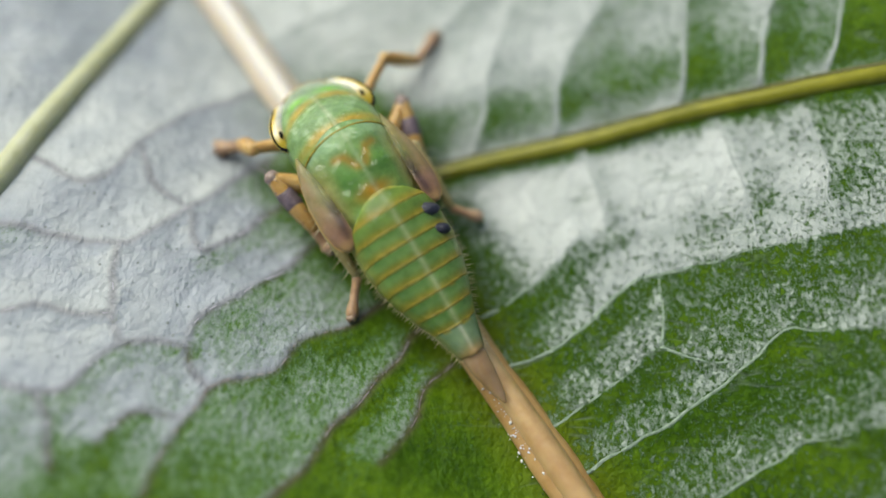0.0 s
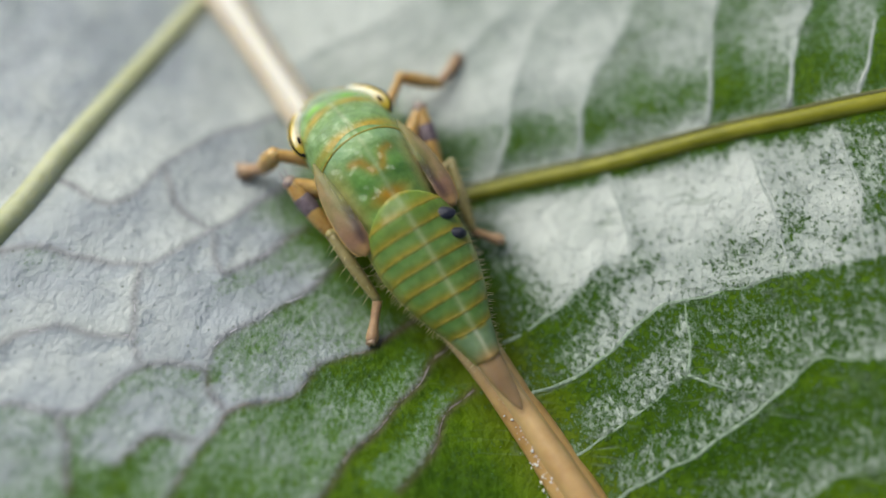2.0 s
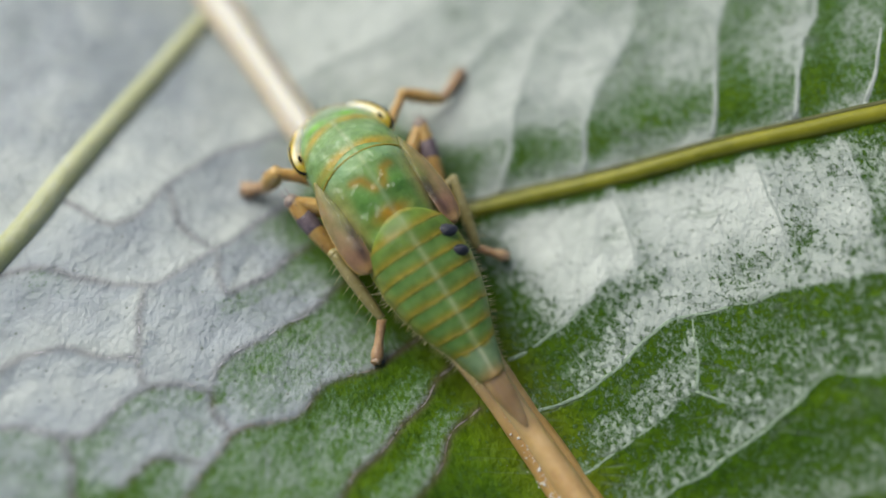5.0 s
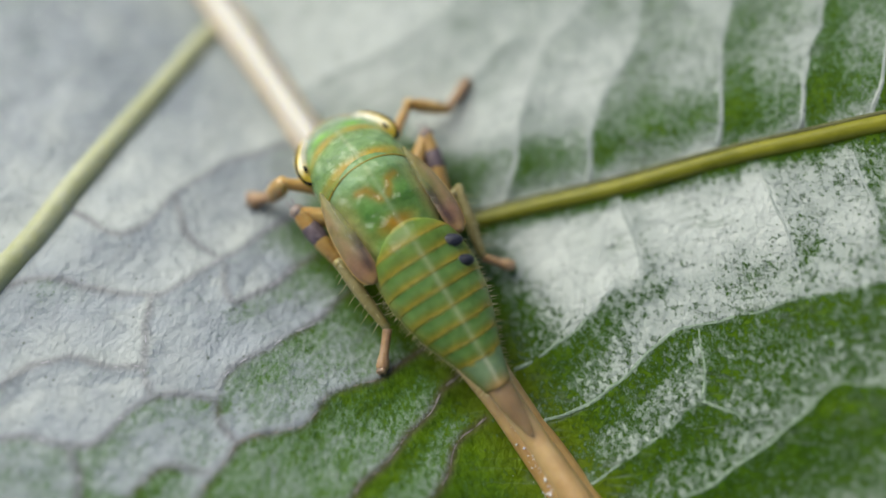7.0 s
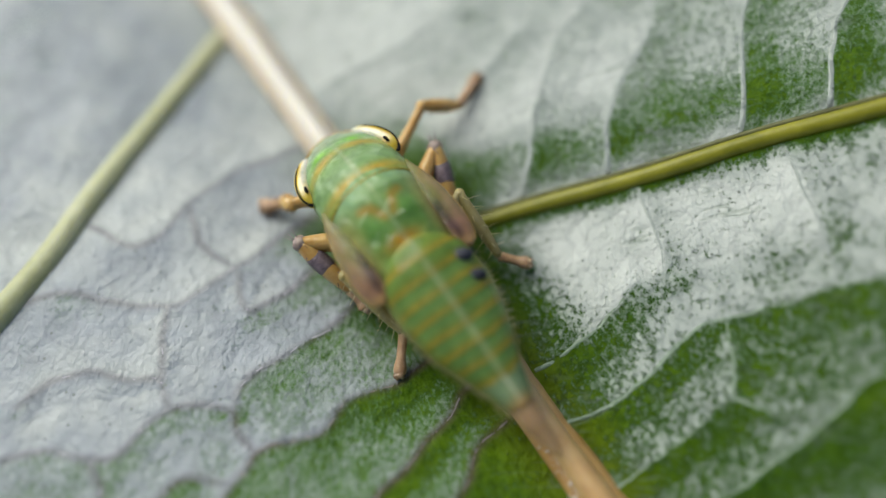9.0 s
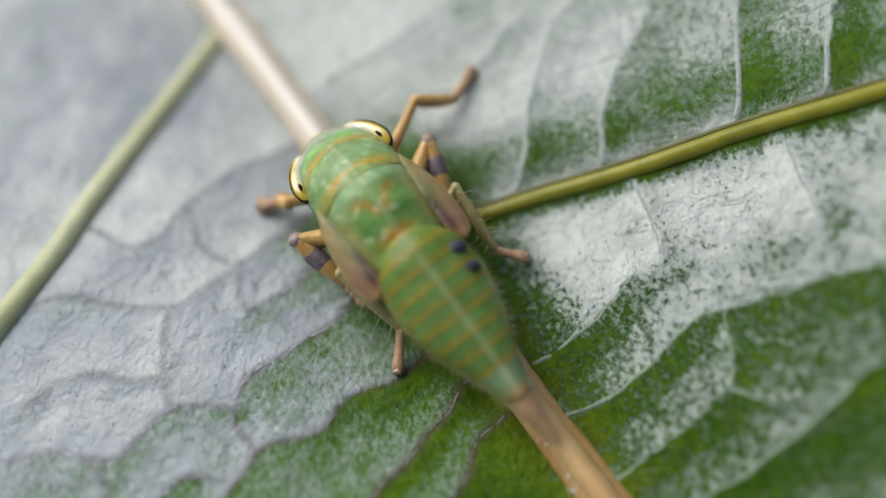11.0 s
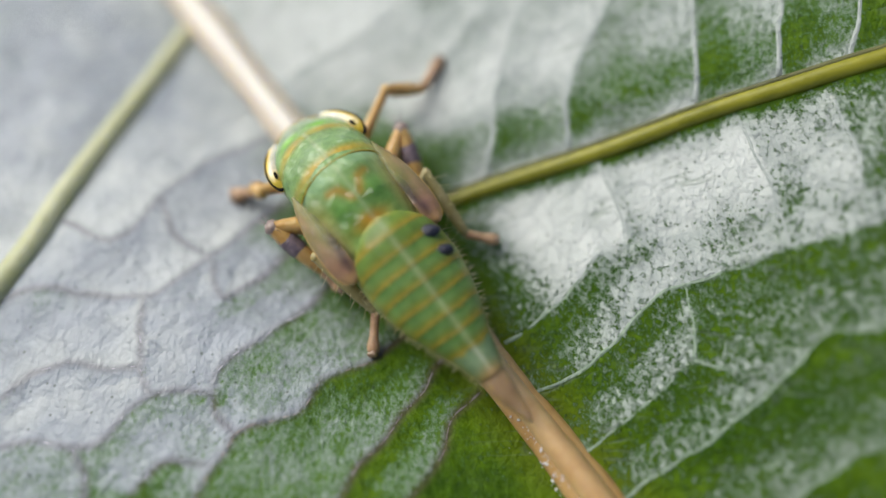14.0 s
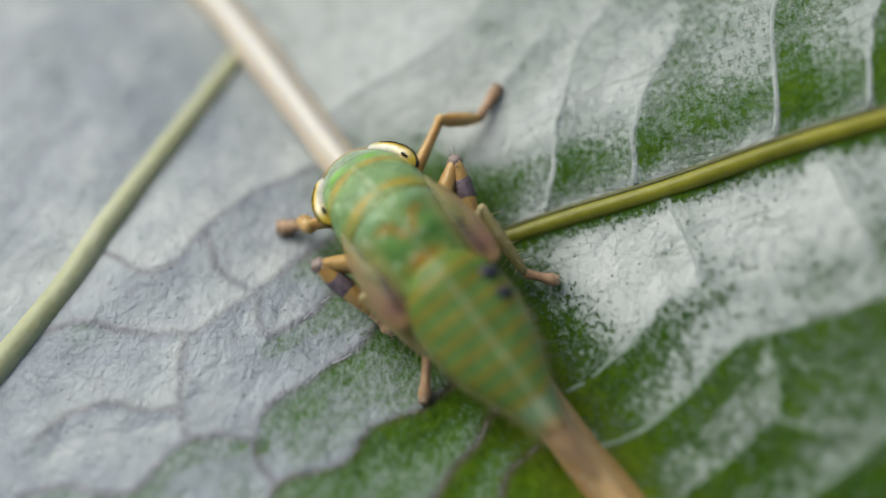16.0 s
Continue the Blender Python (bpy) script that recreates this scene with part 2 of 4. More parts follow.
def tinted_skin(name, rough=0.4, relief=0.010, dents=0.12, spec=0.3, coat=0.2, alpha=1.0, gloss_dents=0.12):
    """Thin insect skin; its pattern comes with the mesh as the colour layer "tint"."""
    m, n, l, p = node_material(name)
    c = coords(n)
    tint = n.new("ShaderNodeAttribute")
    tint.attribute_name = "tint"
    soft = ramp(n, l, noise_node(n, l, c, 3.2, 5, 0.65), [(0.30, (0.72, 0.76, 0.66)), (0.70, (1.24, 1.18, 1.28))])
    l.new(mix_colour(n, l, 1.0, tint.outputs["Color"], soft, "MULTIPLY"), p.inputs["Base Color"])
    p.inputs["Roughness"].default_value = rough
    p.inputs["Specular IOR Level"].default_value = spec
    p.inputs["Subsurface Weight"].default_value = 0.45
    p.inputs["Subsurface Radius"].default_value = (1.0, 0.9, 0.4)
    p.inputs["Subsurface Scale"].default_value = 0.22 * MM
    p.inputs["Coat Weight"].default_value = coat
    p.inputs["Coat Roughness"].default_value = 0.07
    if alpha < 1:
        l.new(tint.outputs["Alpha"], p.inputs["Alpha"])
    slow = bump(n, l, noise_node(n, l, c, 2.2, 3, 0.6), dents)
    top = bump(n, l, noise_node(n, l, c, 9.0, 3), relief, 1.0, slow)
    l.new(top, p.inputs["Normal"])
    wet = bump(n, l, noise_node(n, l, c, 2.9, 1.5, 0.45), gloss_dents, 1.0, slow)
    l.new(wet, p.inputs["Coat Normal"])
    return m


SKIN = tinted_skin("thorax_skin", 0.40, 0.006, 0.05, 0.3, 0.65, gloss_dents=0.30)
BELLY_SKIN = tinted_skin("abdomen_skin", 0.40, 0.008, 0.04, 0.3, 0.3)
PAD_SKIN = tinted_skin("wing_pad_skin", 0.34, 0.010, 0.05, 0.35, 0.3, 0.66)
BAND = cuticle("ochre_band", (0.34, 0.27, 0.03), (0.48, 0.37, 0.05), 0.4, 0.3, 6.0, 0.006, alpha=0.85, patchy=0.55)
EYE = tinted_skin("eye_skin", 0.22, 0.002, 0.01, 0.5, 0.5, gloss_dents=0.01)
EYE_YELLOW = cuticle("yellow_eye_rim", (0.62, 0.42, 0.02), (0.75, 0.55, 0.05), 0.2, 0.2, 5.0, 0.002, coat=0.5)
BLACK = cuticle("black_marking", (0.010, 0.009, 0.009), (0.02, 0.018, 0.018), 0.6, 0.0, 6.0, 0.003, spec=0.05)
SPOT = cuticle("blue_black_spot", (0.012, 0.013, 0.022), (0.035, 0.035, 0.055), 0.32, 0.0, 7.0, 0.02)
PAD_RIM = cuticle("wing_pad_rim", (0.40, 0.22, 0.06), (0.55, 0.34, 0.12), 0.35, 0.3, 6.0, 0.004)
LEG = cuticle("leg_skin", (0.46, 0.23, 0.05), (0.70, 0.46, 0.18), 0.34, 0.4, 5.0, 0.016, coat=0.25)
LEG_PALE = cuticle("pale_leg_skin", (0.30, 0.24, 0.08), (0.54, 0.45, 0.24), 0.32, 0.4, 5.0, 0.014, alpha=0.85, coat=0.25)
LEG_DARK = cuticle("dark_leg_patch", (0.02, 0.014, 0.03), (0.30, 0.22, 0.25), 0.4, 0.1, 6.0, 0.03)
KNEE = cuticle("pinkish_knee", (0.16, 0.11, 0.11), (0.44, 0.34, 0.30), 0.35, 0.3, 7.0, 0.02)
FOOT = cuticle("foot_skin", (0.26, 0.14, 0.07), (0.60, 0.39, 0.24), 0.35, 0.4, 6.0, 0.02)
TOE = cuticle("toe_pad_skin", (0.26, 0.16, 0.10), (0.55, 0.38, 0.26), 0.2, 0.3, 8.0, 0.02, coat=0.6)
TAIL = cuticle("tail_tube_skin", (0.42, 0.25, 0.13), (0.60, 0.40, 0.22), 0.35, 0.45, 4.0, 0.006, alpha=0.62, coat=0.2)
BRISTLE = cuticle("bristle_hair", (0.66, 0.54, 0.22), (0.84, 0.74, 0.44), 0.35, 0.2, 8.0, 0.001)
GRAIN = cuticle("white_wax_grain", (0.70, 0.66, 0.62), (0.85, 0.83, 0.80), 0.12, 0.3, 8.0, 0.004, coat=0.8)


# ---- mesh helpers, in millimetres ----
def part(name, bm, material, parent, label="", smooth=True):
    """Links a bmesh as one mesh object under a thing or a part."""
    me = bpy.data.meshes.new(name)
    bmesh.ops.recalc_face_normals(bm, faces=bm.faces)
    bmesh.ops.scale(bm, vec=(MM, MM, MM), verts=bm.verts)
    for f in bm.faces:
        f.smooth = smooth
    bm.to_mesh(me)
    bm.free()
    me.materials.append(material)
    ob = new(name, me)
    ob.parent = parent
    if label:
        tagged(ob, label)
    return ob


def rings(loops, cap=True):
    """A bmesh skinned over closed loops of equal length."""
    bm = bmesh.new()
    rows = [[bm.verts.new(p) for p in loop] for loop in loops]
    k = len(rows[0])
    for a, b in zip(rows, rows[1:]):
        for i in range(k):
            bm.faces.new((a[i], a[(i + 1) % k], b[(i + 1) % k], b[i]))
    if cap:
        bm.faces.new(rows[0])
        bm.faces.new(rows[-1])
    return bm


def spline(points, n):
    """n points along a smooth curve through the given ones."""
    pts = [Vector(p) for p in points]
    ext = [pts[0] * 2 - pts[1]] + pts + [pts[-1] * 2 - pts[-2]]
    out = []
    for k in range(n):
        s = k / (n - 1) * (len(pts) - 1)
        i = min(int(s), len(pts) - 2)
        t = s - i
        a, b, c, d = ext[i:i + 4]
        out.append(0.5 * (2 * b + (c - a) * t + (2 * a - 5 * b + 4 * c - d) * t * t + (3 * b - a - 3 * c + d) * t ** 3))
    return out


def curve_at(table, x):
    """Smooth reading of a small table of (x, value)."""
    if x <= table[0][0]:
        return table[0][1]
    for (a, va), (b, vb) in zip(table, table[1:]):
        if x <= b:
            t = (x - a) / (b - a)
            return va + (vb - va) * t
    return table[-1][1]


def tube(points, radii, n=24, sides=10, flat=1.0, up=(0, 0, 1)):
    """A tapering tube along a curve; radii is a table over 0..1; flat squeezes it along up."""
    pts = spline(points, n)
    loops = []
    for k, p in enumerate(pts):
        d = (pts[min(k + 1, n - 1)] - pts[max(k - 1, 0)]).normalized()
        side = d.cross(Vector(up))
        side = side.normalized() if side.length > 1e-6 else d.orthogonal().normalized()
        top = side.cross(d)
        r = curve_at(radii, k / (n - 1))
        loops.append([p + side * r * math.cos(a) + top * r * flat * math.sin(a) for a in (2 * math.pi * i / sides for i in range(sides))])
    return rings(loops)


def blob(centre, radii, turn=0.0, u=16, v=10, rough=0.0, seed=1):
    bm = bmesh.new()
    bmesh.ops.create_uvsphere(bm, u_segments=u, v_segments=v, radius=1.0)
    m = Matrix.Translation(centre) @ Matrix.Rotation(turn, 4, "Z") @ Matrix.Diagonal((*radii, 1))
    for w in bm.verts:
        k = 1 + rough * noise.noise(w.co * 2.1 + Vector((seed, 0, 0)))
        w.co = m @ (w.co * k)
    return bm


# ---- the leaf ----
# Leaf space: x runs along the midrib, y to its one side, z up; its turn in the world:
LEAF_AT, LEAF_TURN = (-1.5409, 0.9958), math.atan2(-0.82065, 0.57144)
THICK_VEINS = {
    "fore": [(1.1, 0.76), (1.53, 1.78), (2.01, 2.88), (2.8, 4.44), (3.73, 6.48), (4.46, 7.88), (5.15, 9.18), (6.16, 10.98)],
    "aft": [(-6.66, -0.11), (-6.42, -0.58), (-5.51, -2.08), (-4.65, -3.54), (-3.89, -4.88), (-3.15, -6.15), (-2.63, -7.3), (-1.77, -9.53)],
}
SMALL_VEINS = [
    [(5.72, 0.03), (6.01, 1.39), (5.97, 2.37), (5.86, 3.32), (6.03, 3.78), (6.44, 4.59), (6.86, 5.54), (7.14, 6.19), (7.53, 6.93), (8.15, 8.1)],
    [(7.2, 0.06), (7.21, 0.46), (7.21, 1.81), (7.23, 2.93)],
    [(7.23, 2.93), (6.77, 3.34), (6.06, 3.79)],
    [(7.23, 2.93), (7.86, 3.32), (8.45, 3.98)],
    [(8.2, -0.0), (8.33, 1.09), (8.47, 2.42), (8.51, 3.25), (8.42, 4.16), (8.31, 4.86), (8.59, 5.24), (9.02, 5.71), (9.77, 6.75)],
    [(9.92, 0.07), (10.03, 1.36), (10.12, 2.71), (10.17, 3.31), (10.19, 3.84), (10.43, 4.47), (10.88, 5.38)],
    [(4.62, 0.44), (4.74, 1.63), (4.62, 2.37), (4.49, 2.95)],
    [(4.33, 6.81), (4.99, 6.52), (5.81, 6.07), (6.59, 5.65), (6.86, 5.54)],
    [(3.06, 4.34), (4.12, 3.92), (4.6, 3.61)],
    [(5.18, 8.22), (6.14, 7.72), (6.9, 7.15), (7.53, 6.85)],
    [(3.53, 6.37), (2.99, 6.9), (2.01, 7.78), (1.05, 8.88), (0.03, 10.07), (-1.14, 11.72)],
    [(1.64, 2.58), (0.94, 3.18), (0.11, 4.14), (-0.68, 5.24), (-0.96, 6.41), (-1.53, 8.08)],
    [(4.15, 7.92), (3.31, 8.74), (2.63, 9.72), (1.7, 11.02)],
    [(2.39, 4.1), (1.56, 4.69), (1.09, 5.41), (0.66, 6.45), (0.07, 7.19), (-0.96, 8.33)],
    [(-1.16, 3.62), (-1.38, 4.71), (-0.79, 5.45)],
    [(-3.43, 0.38), (-3.33, 1.1), (-3.0, 2.63), (-2.96, 4.04), (-3.39, 5.88)],
    [(5.09, 8.67), (4.53, 9.42), (3.76, 10.33)],
    [(1.25, -1.11), (1.5, -2.53), (1.49, -3.54), (1.59, -4.23), (1.92, -4.64), (2.34, -4.78), (2.81, -4.73)],
    [(1.89, -4.62), (1.58, -4.97), (1.13, -5.57), (1.25, -6.15), (1.32, -6.77), (1.15, -7.2), (0.65, -7.64), (0.19, -8.55)],
    [(2.81, -4.73), (3.05, -3.93), (3.2, -3.52), (2.97, -2.81), (3.19, -1.92), (3.14, -0.62)],
    [(2.81, -4.73), (3.1, -5.35), (3.32, -5.84), (3.82, -6.57)],
    [(3.97, -0.34), (4.3, -1.43), (4.54, -2.29), (4.74, -3.09), (5.05, -4.17), (5.24, -5.22)],
    [(0.22, -1.51), (0.37, -3.17), (0.13, -3.46), (-0.67, -3.21)],
    [(-0.85, -1.2), (-0.69, -3.2), (-0.64, -4.05), (-0.73, -4.69), (-1.44, -5.58), (-2.12, -6.14), (-2.45, -7.01)],
    [(-0.73, -4.69), (-0.08, -5.1), (0.57, -5.48), (1.13, -5.57)],
    [(0.57, -5.48), (-0.0, -6.18), (-0.56, -6.75), (-0.62, -7.9)],
    [(1.15, -7.2), (1.7, -7.26), (2.49, -7.65)],
    [(2.62, -6.77), (2.45, -6.21), (2.53, -5.79), (3.1, -5.35)],
    [(-2.62, -0.57), (-2.75, -2.47), (-2.56, -3.26), (-2.19, -4.54), (-3.54, -5.32)],
    [(-0.67, -3.21), (-1.6, -3.48), (-2.56, -3.26)],
    [(5.0, -0.54), (5.12, -1.34), (5.51, -1.87), (5.78, -2.82)],
]


def along(points, step=0.25, wander=0.0):
    """An even polyline, as an array, along a smooth, slightly wandering curve in the leaf's plane."""
    length = sum(math.dist(a, b) for a, b in zip(points, points[1:]))
    line = [Vector((p.x, p.y, 0)) for p in spline([(x, y, 0) for x, y in points], max(4, int(length / step)))]
    return np.array([(p.x + wander * noise.noise(p * 1.7), p.y + wander * noise.noise(p * 1.7 + Vector((9, 4, 0)))) for p in line])


def gap(x, y, line):
    """Distance from each (x, y) to a polyline."""
    best = np.full(x.shape, 1e9)
    for (ax, ay), (bx, by) in zip(line[:-1], line[1:]):
        dx, dy = bx - ax, by - ay
        t = np.clip(((x - ax) * dx + (y - ay) * dy) / (dx * dx + dy * dy + 1e-12), 0, 1)
        best = np.minimum(best, (x - ax - t * dx) ** 2 + (y - ay - t * dy) ** 2)
    return np.sqrt(best)


LATTICE = np.random.RandomState(5).rand(256, 256)


def lumps(x, y, per_mm, octaves=3):
    """Smooth random relief, about -0.5..0.5."""
    total, amp, norm = 0.0, 1.0, 0.0
    for o in range(octaves):
        px, py = x * per_mm + 17.3 * o + 60, y * per_mm + 9.1 * o + 60
        ix, iy = np.floor(px).astype(int), np.floor(py).astype(int)
        fx, fy = px - ix, py - iy
        fx, fy = fx * fx * (3 - 2 * fx), fy * fy * (3 - 2 * fy)
        g = lambda i, j: LATTICE[i % 256, j % 256]
        total = total + amp * ((g(ix, iy) * (1 - fx) + g(ix + 1, iy) * fx) * (1 - fy) + (g(ix, iy + 1) * (1 - fx) + g(ix + 1, iy + 1) * fx) * fy - 0.5)
        norm, amp, per_mm = norm + amp, amp * 0.5, per_mm * 2.03
    return total / norm


SMALL_LINES = [along(v, wander=0.09) for v in SMALL_VEINS]
THICK_LINES = {k: along(v) for k, v in THICK_VEINS.items()}


def above_zero(v, round_off):
    """v where it is positive, else 0, with a rounded corner."""
    return round_off * np.log1p(np.exp(np.clip(v / round_off, -30, 30)))


def leaf_height(x, y, fine=True):
    """Height of the blade over leaf space: folded up at the midrib, small veins on crests, thick side veins in troughs."""
    x, y = np.atleast_1d(np.asarray(x, float)), np.atleast_1d(np.asarray(y, float))
    soft = np.sqrt(y * y + 0.25) - 0.5
    z = np.where(y > 0, 2.8, 1.4) * (1 - np.exp(-soft / 14.0)) - np.where(y > 0, 0.06, 0.26) * np.exp(-(y / 2.7) ** 2)
    z = z + 0.36 * np.tanh(above_zero(-y - 1.0, 0.5) / 3.0) + 1.6 * np.tanh(0.03 * above_zero(y - 3.2, 0.5) * above_zero(x + 0.5, 1.0) / 1.6)
    crest = np.zeros_like(x)
    for line in SMALL_LINES:
        d = gap(x, y, line)
        crest = np.maximum(crest, np.exp(-np.sqrt(d * d + 0.006) / 0.62))
    z = z + crest * np.where(y < 0, 0.04 + 0.12 * np.exp(-(y / 5.0) ** 2), 0.08 + 0.08 / (1 + np.exp((y - 5.5) * 1.2))) * (0.35 + 0.65 / (1 + np.exp(-(x - 1.0) * 1.5))) - 0.12
    z = z - 0.07 * np.exp(-(gap(x, y, THICK_LINES["aft"]) / 0.75) ** 2)
    fore = THICK_LINES["fore"]
    behind = x > np.interp(y, fore[:, 1], fore[:, 0])
    z = z - 0.24 * np.exp(-(gap(x, y, fore) / np.where(behind, 1.9, 0.7)) ** 2)
    if fine:
        z = z + 0.10 * lumps(x, y, 0.8, 2) + np.where(y < 0, 0.034, 0.030) * lumps(x, y, 3.2, 2)
    return z


def sheen_cover(x, y):
    """How strong the painted sky sheen is: full over the upper half, weak towards the tip, strong on the light-facing
    side of each vein, faint on the other.
    """
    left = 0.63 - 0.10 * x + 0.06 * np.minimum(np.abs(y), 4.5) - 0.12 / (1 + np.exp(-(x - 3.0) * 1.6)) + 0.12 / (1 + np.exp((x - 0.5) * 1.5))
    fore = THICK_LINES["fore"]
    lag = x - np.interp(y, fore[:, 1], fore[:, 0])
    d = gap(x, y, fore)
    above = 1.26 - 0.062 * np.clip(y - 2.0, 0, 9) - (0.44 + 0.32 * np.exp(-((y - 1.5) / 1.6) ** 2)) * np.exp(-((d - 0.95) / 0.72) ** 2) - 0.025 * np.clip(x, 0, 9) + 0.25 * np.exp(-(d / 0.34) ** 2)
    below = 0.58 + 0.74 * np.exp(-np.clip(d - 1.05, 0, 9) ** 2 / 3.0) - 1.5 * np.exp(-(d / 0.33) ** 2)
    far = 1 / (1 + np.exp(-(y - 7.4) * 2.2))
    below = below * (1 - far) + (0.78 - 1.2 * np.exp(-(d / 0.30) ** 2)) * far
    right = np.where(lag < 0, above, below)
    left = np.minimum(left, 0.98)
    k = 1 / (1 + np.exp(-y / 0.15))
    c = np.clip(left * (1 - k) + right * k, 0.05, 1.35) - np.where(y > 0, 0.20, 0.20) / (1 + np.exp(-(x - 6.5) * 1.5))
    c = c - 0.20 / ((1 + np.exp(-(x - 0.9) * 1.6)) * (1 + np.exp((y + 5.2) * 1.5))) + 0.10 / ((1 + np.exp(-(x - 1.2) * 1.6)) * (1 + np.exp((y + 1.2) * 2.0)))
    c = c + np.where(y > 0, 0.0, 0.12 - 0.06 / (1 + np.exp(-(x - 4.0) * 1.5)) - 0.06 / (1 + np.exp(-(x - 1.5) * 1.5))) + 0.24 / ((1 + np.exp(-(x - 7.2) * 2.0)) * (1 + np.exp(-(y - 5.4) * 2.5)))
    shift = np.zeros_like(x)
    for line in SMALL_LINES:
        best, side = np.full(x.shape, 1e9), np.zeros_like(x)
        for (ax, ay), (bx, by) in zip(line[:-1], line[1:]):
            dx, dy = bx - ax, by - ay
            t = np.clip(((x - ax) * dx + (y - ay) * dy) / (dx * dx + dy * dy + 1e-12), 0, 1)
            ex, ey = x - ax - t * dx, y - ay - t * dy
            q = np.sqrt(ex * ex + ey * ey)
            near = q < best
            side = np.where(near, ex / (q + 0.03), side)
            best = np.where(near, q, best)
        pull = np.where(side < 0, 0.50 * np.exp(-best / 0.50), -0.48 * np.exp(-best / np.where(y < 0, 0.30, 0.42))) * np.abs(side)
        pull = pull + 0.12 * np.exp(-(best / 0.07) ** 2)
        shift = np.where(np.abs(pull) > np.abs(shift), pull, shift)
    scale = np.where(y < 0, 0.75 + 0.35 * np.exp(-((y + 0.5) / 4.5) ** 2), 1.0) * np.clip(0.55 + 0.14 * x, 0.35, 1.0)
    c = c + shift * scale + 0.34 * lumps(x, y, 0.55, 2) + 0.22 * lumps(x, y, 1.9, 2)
    # painted sheen left out beside the nymph, whose body hides the reflected sky
    blocked = 0.9 * np.exp(-(np.abs(y) / np.where(y > 0, 1.8, np.clip(1.95 - 0.25 * x, 0.9, 2.0))) ** 4) / ((1 + np.exp(-(x + np.where(y > 0, 1.6, 0.8)) * 2.5)) * (1 + np.exp((x - 5.0) * 1.6)))
    return np.clip(c * (1 - blocked) - 0.35 * np.exp(-(y / 0.75) ** 2) / (1 + np.exp(-(x + 2.0))), 0.0, 1.4)


def half_width(s):
    """The leaf's half-width along the midrib."""
    t = np.clip((s + 21.0) / 46.0, 0, 1)
    return 17.5 * np.sin(np.pi * t ** 0.85) ** 0.62 + 0.02


leaf = tagged(new("leaf"), "green leaf underside with pale raised midrib and painted silvery sheen", "leaf")
leaf.matrix_world = pose(LEAF_AT[0] * MM, LEAF_AT[1] * MM, 0, 0, 0, math.degrees(LEAF_TURN))


def sheet(ns, nw, z_of):
    s = np.linspace(-20.9, 24.9, ns)
    w = np.linspace(-1, 1, nw)
    x, f = np.meshgrid(s, w, indexing="ij")
    y = f * half_width(x)
    co = np.stack([x, y, z_of(x.ravel(), y.ravel()).reshape(x.shape)], -1).reshape(-1, 3)
    i, j = np.meshgrid(np.arange(ns - 1), np.arange(nw - 1), indexing="ij")
    a = (i * nw + j).ravel()
    return co, np.stack([a, a + nw, a + nw + 1, a + 1], -1)


def build_blade():
    top, ft = sheet(640, 480, lambda x, y: leaf_height(x, y))
    low, fl = sheet(60, 40, lambda x, y: leaf_height(x, y, False) - 0.45)
    co = np.concatenate([top, low]) * MM
    faces = np.concatenate([ft, fl[:, ::-1] + len(top)])
    me = bpy.data.meshes.new("blade")
    me.from_pydata(co.tolist(), [], faces.tolist())
    me.polygons.foreach_set("use_smooth", np.ones(len(faces), bool))
    me.materials.append(BLADE)
    sky_sheen = np.concatenate([sheen_cover(top[:, 0], top[:, 1]), np.zeros(len(low))])
    me.attributes.new("sky_sheen", "FLOAT", "POINT").data.foreach_set("value", sky_sheen)
    x, y = top[:, 0], top[:, 1]
    # how far the painted sheen breaks up into flecks: finely matted on one side of the midrib and before the fore vein
    fore = THICK_LINES["fore"]
    before = 1 / (1 + np.exp((x - np.interp(y, fore[:, 1], fore[:, 0])) / 0.15))
    flecked = 0.45 + (0.98 - 0.40 * before - 0.45) / (1 + np.exp(-(y + 0.8) / 0.4))
    me.attributes.new("grain", "FLOAT", "POINT").data.foreach_set("value", np.concatenate([flecked, np.full(len(low), 0.5)]))
    rib = np.zeros(len(co))
    for line in SMALL_LINES:
        if line[:, 1].mean() < 0:
            strength = 0.95 if line[0, 0] > 2.7 else 0.85
            rib[:len(top)] = np.maximum(rib[:len(top)], strength * np.exp(-(gap(x, y, line) / 0.082) ** 2) * (0.85 + 0.6 * lumps(x, y, 1.3, 2)))
    me.attributes.new("vein", "FLOAT", "POINT").data.foreach_set("value", rib)
    ob = new("blade", me)
    ob.parent = leaf
    return tagged(ob, "green blade puckered between its veins, silvery sky sheen painted on")


build_blade()


def on_leaf(points, lift):
    z = leaf_height([p[0] for p in points], [p[1] for p in points])
    return [(p[0], p[1], float(h) + lift) for p, h in zip(points, z)]


